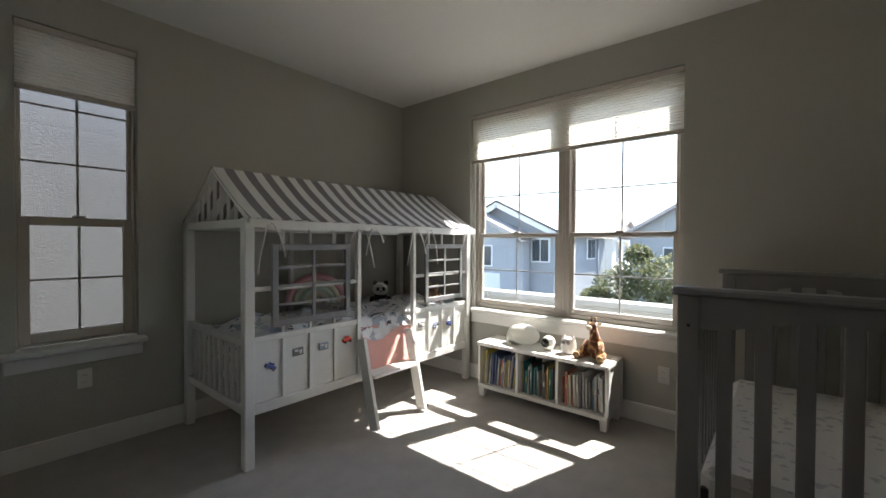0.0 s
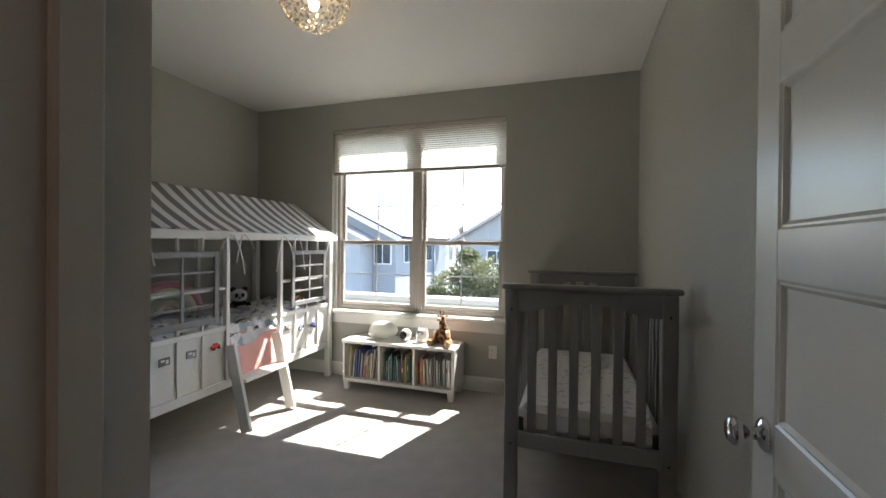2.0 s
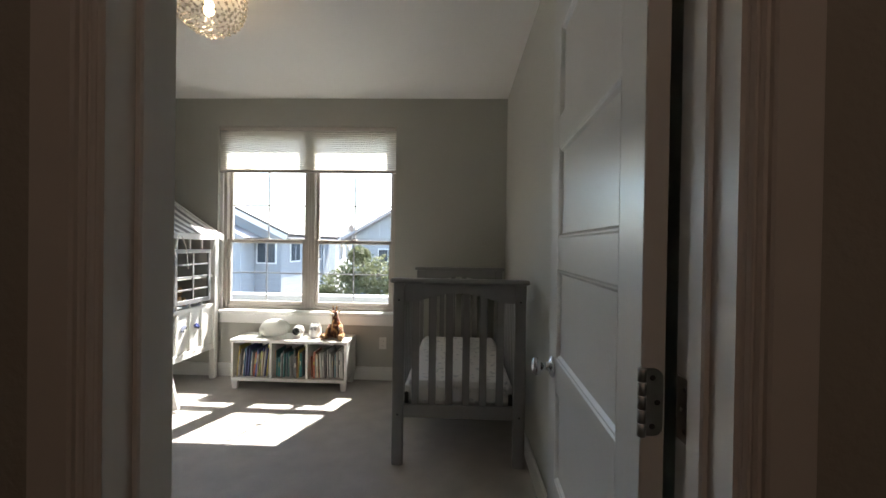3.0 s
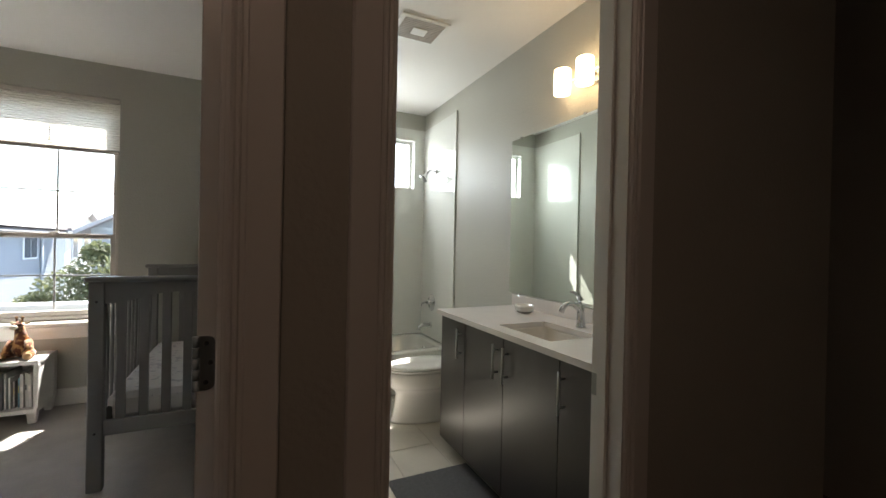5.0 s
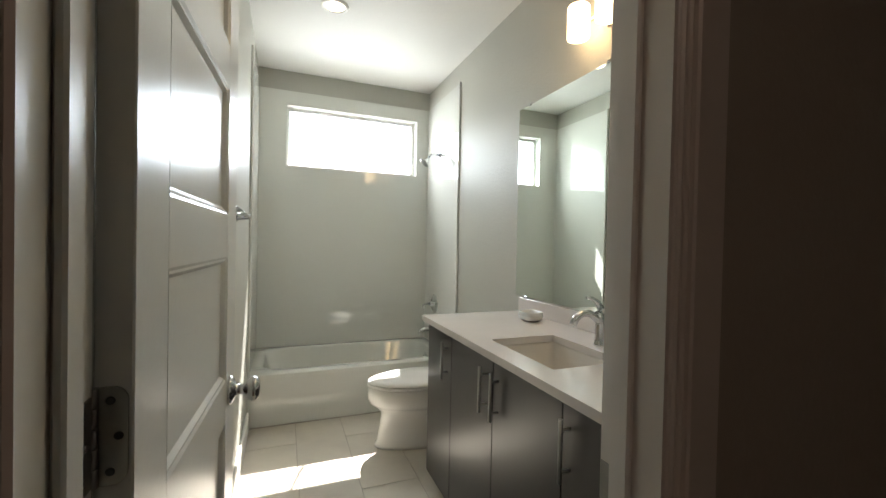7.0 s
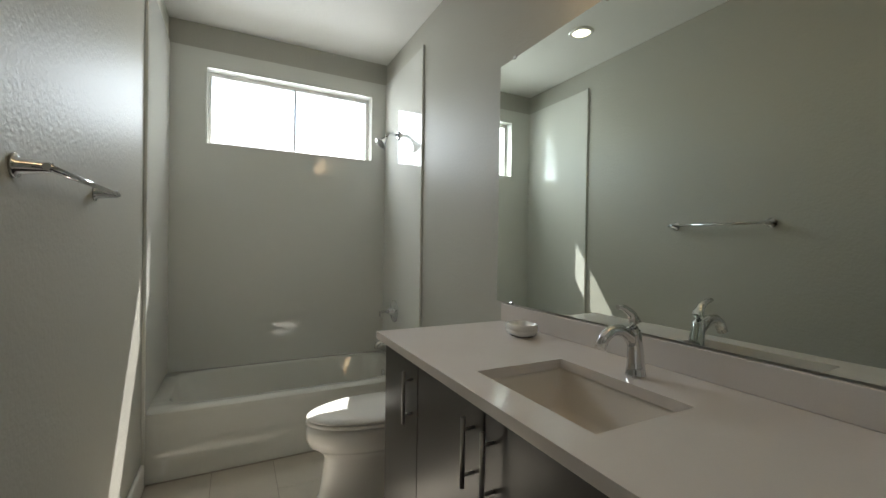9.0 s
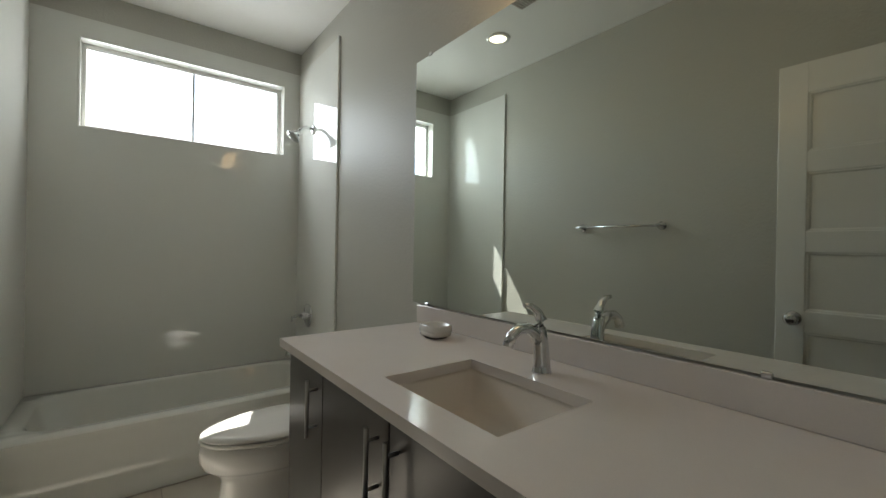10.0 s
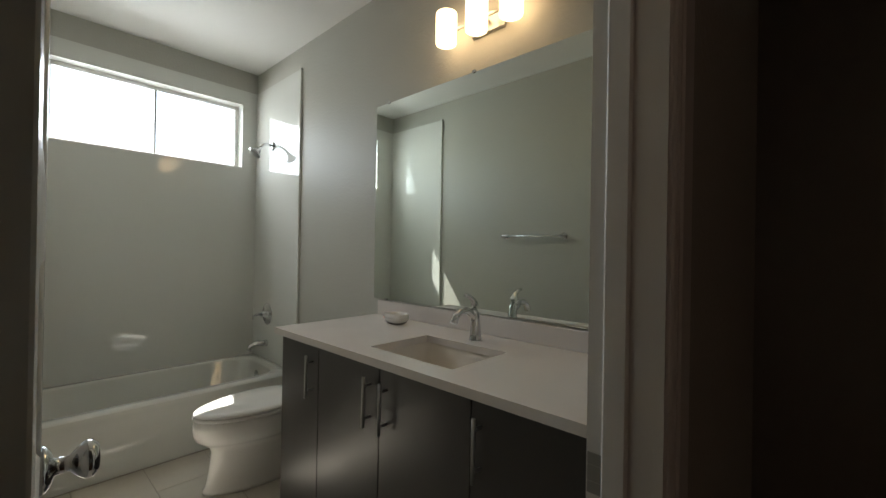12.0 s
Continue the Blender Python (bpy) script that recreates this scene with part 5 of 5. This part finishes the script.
bm = bmesh.new(); loft(bm, [dish_ring(0.040, 0.0), dish_ring(0.044, 0.004), dish_ring(0.040, 0.005)]); part("foot", bm, BEAM, dish, "dark foot ring")
bm = bmesh.new(); loft(bm, [dish_ring(0.045, 0.005), dish_ring(0.056, 0.011), dish_ring(0.059, 0.022), dish_ring(0.057, 0.0245), dish_ring(0.057, 0.0255), dish_ring(0.060, 0.028), dish_ring(0.059, 0.046), dish_ring(0.056, 0.049), dish_ring(0.050, 0.047), dish_ring(0.046, 0.022), dish_ring(0.030, 0.018)]); part("dish", bm, CERAM, dish)
soap = thing("soap", (2.385, 1.70, 0.905), "small coral bar of soap beside the dish", "soap")
bm = bmesh.new(); bx(bm, (-0.018, -0.024, 0.0), (0.018, 0.024, 0.020), 0.007); part("bar", bm, CORAL, soap, fix=False)
rug = thing("bath_rug", (1.70, 1.215, 0), "dark grey textured bath rug on the tile floor", "rug")
bm = bmesh.new()
def rugtop(u, v):
    e = min(u, 1 - u) * 0.50, min(v, 1 - v) * 0.76
    return ((u - 0.5) * 0.50, (v - 0.5) * 0.76, 0.002 if min(e) < 0.001 else 0.014 + 0.006 * noise.noise((u * 40, v * 60, 1)))
sheet(bm, rugtop, 46, 76)
part("mat", bm, RUG, rug)

# Unseen lamp, added to give the hall walls their warm light.
hl = thing("added_hall_lamp", (0.5, -1.1, H), "unseen round hallway lamp added to light the hall walls warm", "ceiling lamp")
bm = bmesh.new(); lathe(bm, [(0.17, 0), (0.17, -0.02), (0.155, -0.025)]); part("rim", bm, NICKEL, hl)
bm = bmesh.new(); lathe(bm, [(0.155, -0.025), (0.14, -0.045), (0.09, -0.062), (0.001, -0.068)]); part("glass_bowl", bm, HALLG, hl, "glowing bowl of the unseen hall lamp")

# ---- outside ----
GZ = -3.2
tagged(boxes("ground", ASPH, None, ((-600, -600, GZ - 0.5), (600, 900, GZ)), bev=0), "grey paved ground far below", "ground", kind="structure")
par = thing("parapet", (0, 0, GZ), "low white stucco roof parapet outside the window", "parapet")
boxes("wall", WHITEX, par, ((-7.5, 6.0, 0), (5.0, 6.2, 3.62)), bev=0.01)
for k in range(9):
    boxes("coping", WHITEX, par, ((-7.5 + k * 1.39, 5.95, 3.62), (-7.5 + (k + 1) * 1.39 - 0.008, 6.25, 3.71)), bev=0.012)
boxes("roof_deck", WHITEX, par, ((-7.5, 4.0, 2.9), (5.0, 6.0, 3.0)), bev=0)
nb = thing("neighbour_wall", (-4.35, 0, GZ), "grey stucco wall of the house next door", "wall")
boxes("wall", GREYX, nb, ((-0.3, -4, 0), (0, 4.6, 7.5)), bev=0)


def house(name, loc, w, d, h, roof_h, wall, label, gable_front, over=0.4):
    t = thing(name, loc, label, "house")
    boxes("wall", wall, t, ((0, 0, 0), (w, d, h)), bev=0)
    bm = bmesh.new()
    o = over
    if gable_front:
        A, B, C = (-o, h - o * roof_h / (w / 2)), (w / 2, h + roof_h), (w + o, h - o * roof_h / (w / 2))
        put(bm, [(p[0], y, p[1] + dz) for y in (-o, d + o) for dz in (0.0, 0.22) for p in (A, B, C)], [(0, 1, 4, 3), (1, 2, 5, 4), (6, 9, 10, 7), (7, 10, 11, 8), (3, 4, 10, 9), (4, 5, 11, 10), (0, 6, 7, 1), (1, 7, 8, 2)])
    else:
        A, B, C = (-o, h - o * roof_h / (d / 2)), (d / 2, h + roof_h), (d + o, h - o * roof_h / (d / 2))
        put(bm, [(x, p[0], p[1] + dz) for x in (-o, w + o) for dz in (0.0, 0.22) for p in (A, B, C)], [(0, 1, 4, 3), (1, 2, 5, 4), (6, 9, 10, 7), (7, 10, 11, 8), (3, 4, 10, 9), (4, 5, 11, 10), (0, 6, 7, 1), (1, 7, 8, 2)])
    part("roof", bm, ROOFM, t)
    bm = bmesh.new()
    if gable_front:
        put(bm, [(0, 0.0, h), (w, 0.0, h), (w / 2, 0.0, h + roof_h)], [(0, 1, 2)])
    else:
        put(bm, [(w, 0.0, h), (w, d, h), (w, d / 2, h + roof_h)], [(0, 1, 2)])
    part("gable_wall", bm, wall, t, fix=False)
    return t


def far_window(t, x, z, w, h, y=0.0):
    f = boxes("window", VINYLW, t, ((x - w / 2 - 0.08, y - 0.06, z - 0.08), (x + w / 2 + 0.08, y - 0.001, z + h + 0.08)), bev=0.01)
    boxes("pane", FARGL, f, ((x - w / 2, y - 0.075, z), (x - 0.03, y - 0.061, z + h)), ((x + 0.03, y - 0.075, z), (x + w / 2, y - 0.061, z + h)), bev=0)


blue = house("blue_house", (-14.9, 20.0, GZ), 6.2, 7.6, 5.05, 1.5, BLUES, "pale blue sided two-storey house with tiled roof", True, 0.5)
bm = bmesh.new()
for k in range(34):
    bx(bm, (0, -0.035, 0.05 + k * 0.145), (6.2, -0.002, 0.05 + k * 0.145 + 0.13), 0.0)
tagged(part("siding_boards", bm, BLUES, blue, fix=False), kind="stuff")
bm = bmesh.new()
for s in (-1, 1):
    e, a = Vector((3.1 + s * 3.65, -0.56, 5.05 - 0.2)), Vector((3.1, -0.56, 6.6))
    ax = a - e
    bx(bm, (0, -0.04, -0.16), (ax.length, 0.04, 0.16), 0, Matrix.Translation(e) @ Matrix.Rotation(-math.atan2(ax.z, ax.x), 4, "Y"))
part("barge_board", bm, VINYLW, blue, fix=False)
bm = bmesh.new()
for s in (-1, 1):
    e, a = Vector((3.1 + s * 3.72, -0.58, 5.05 - 0.06)), Vector((3.1, -0.58, 6.78))
    ax = a - e
    bx(bm, (0, -0.06, -0.05), (ax.length, 0.06, 0.05), 0, Matrix.Translation(e) @ Matrix.Rotation(-math.atan2(ax.z, ax.x), 4, "Y"))
part("roof_edge", bm, BEAM, blue, "dark roof edge", fix=False)
for x in (3.9, 5.5):
    far_window(blue, x, 3.55, 0.9, 1.1, -0.036)
wing = house("blue_house_wing", (-15.4, 18.6, GZ), 5.4, 1.3, 4.75, 1.25, BLUES, "pale blue lower wing of a house with tiled roof", True, 0.4)
far_window(wing, 3.4, 3.3, 0.9, 1.0)
boxes("garage_door", VINYLW, wing, ((0.5, -0.05, 0), (4.4, -0.002, 2.9)), bev=0.01)
bm = bmesh.new()
for k in range(33):
    bx(bm, (6.202, 0.0, 0.05 + k * 0.145), (6.235, 7.6, 0.05 + k * 0.145 + 0.13), 0.0)
tagged(part("siding_boards", bm, BLUES, blue, fix=False), kind="stuff")
for y in (1.7, 5.1):
    f = boxes("window", VINYLW, blue, ((6.236, y - 0.68, 3.52), (6.29, y + 0.68, 4.78)), bev=0.01)
    boxes("pane", FARGL, f, ((6.291, y - 0.6, 3.6), (6.30, y - 0.03, 4.7)), ((6.291, y + 0.03, 3.6), (6.30, y + 0.6, 4.7)), bev=0)
bm = bmesh.new(); tube(bm, [(6.30, 6.2, 0.0), (6.30, 6.2, 4.7)], 0.06, 8); part("downspout", bm, BLUEW, blue)
white = house("white_house", (-16.2, 34.0, GZ), 6.0, 6.5, 5.2, 1.2, WHITEH, "cream stucco house with a shallow tiled roof", False, 0.5)
far_window(white, 4.9, 3.0, 0.7, 1.2)
for y in (1.6, 3.6):
    f = boxes("window", VINYLW, white, ((6.001, y - 0.5, 3.2), (6.06, y + 0.5, 4.7)), bev=0.01)
    boxes("pane", FARGL, f, ((6.061, y - 0.42, 3.28), (6.07, y + 0.42, 4.62)), bev=0)
grey = house("timbered_house", (-7.2, 28.0, GZ), 9.0, 9.0, 5.1, 2.6, BLUEW, "blue-grey house with a timbered gable", True, 0.6)
boxes("beam", MUNT, grey, ((0, -0.10, 5.0), (9.0, -0.002, 5.2)), bev=0)
for x in (1.0, 1.9, 2.8, 3.7, 4.6):
    boxes("beam", MUNT, grey, ((x - 0.09, -0.08, 5.2), (x + 0.09, -0.002, 5.1 + 2.6 * (1 - abs(x - 4.5) / 4.5) - 0.05)), bev=0)
far_window(grey, 2.6, 3.0, 1.3, 1.2)


def tree(loc, label, blobs, n, leaf):
    t = thing("tree", loc, label, "tree")
    bm = bmesh.new()
    tube(bm, [(0, 0, 0), (0.05, 0.02, 1.0), (0.02, 0.06, 2.2)], [0.16, 0.12, 0.07], 10)
    for c, r in blobs:
        tube(bm, [(0.04, 0.03, 1.2), (c[0] * 0.5, c[1] * 0.5, (1.4 + c[2]) / 2), c], [0.06, 0.045, 0.02], 8)
    part("trunk", bm, BARK, t, fix=False)
    rg = random.Random(3)
    bm = bmesh.new()
    for c, r in blobs:
        for k in range(n):
            d = Vector((rg.gauss(0, 1), rg.gauss(0, 1), rg.gauss(0, 1))).normalized() * (r * rg.uniform(0.35, 1.0)**0.6)
            p = Vector(c) + Vector((d.x, d.y, d.z * 0.8))
            q = Euler((rg.uniform(-1, 1), rg.uniform(-1, 1), rg.uniform(0, 6.28))).to_matrix()
            s = leaf * rg.uniform(0.6, 1.3)
            put(bm, [p + q @ Vector(v) * s for v in ((-0.5, 0, 0), (0, -0.28, 0.06), (0.6, 0, -0.05), (0, 0.28, 0.06))], [(0, 1, 2), (0, 2, 3)])
    tagged(part("crown", bm, LEAF, t, fix=False), kind="stuff")
    return t


tree((-2.7, 15.0, GZ), "leafy green tree behind the parapet", [((-1.4, 0, 3.0), 0.8), ((-0.7, 0.2, 3.5), 0.85), ((0.1, 0, 3.4), 1.0), ((0.9, 0.3, 3.2), 1.0), ((-0.5, -0.3, 2.6), 0.9), ((0.5, -0.3, 2.5), 1.0), ((-0.8, 0.4, 4.1), 0.45), ((1.7, 0.2, 2.8), 0.9), ((-2.1, 0.0, 2.5), 0.6)], 900, 0.14)

tree((-6.4, 18.0, GZ), "low bright green shrub behind the parapet", [((-0.3, 0, 1.6), 0.6), ((0.4, 0.1, 1.8), 0.65), ((1.0, 0, 1.5), 0.6)], 700, 0.13)

# ---- floor tiles ----
tile_mesh = {}
def tile(x0, y0, x1, y1):
    key = (round(x1 - x0, 3), round(y1 - y0, 3))
    if key not in tile_mesh:
        bm = bmesh.new()
        bx(bm, (0, 0, -0.010), (key[0], key[1], 0.0), 0.0015)
        ob = part("tile", bm, TILE, bath_floor, fix=False)
        tile_mesh[key] = ob.data
    else:
        ob = new("tile", tile_mesh[key]); ob.parent = bath_floor
    ob.location = (x0, y0, 0)
g = 0.004
xs = [BW] + [1.255 - 0.006 + 0.307 * k for k in range(4)] + [BE]
for i, (a, b) in enumerate(zip(xs, xs[1:])):
    y = 2.83 - (0.0 if i % 2 else 0.305)
    cuts = [2.829]
    while y > YS:
        if y < 2.8:
            cuts.append(y)
        y -= 0.61
    cuts.append(YS - 0.02 if E1 - 0.05 < a < E2 else YS)
    for hi, lo in zip(cuts, cuts[1:]):
        if hi - lo > 0.02:
            tile(a + g / 2, lo + g / 2, b - g / 2, hi - g / 2)
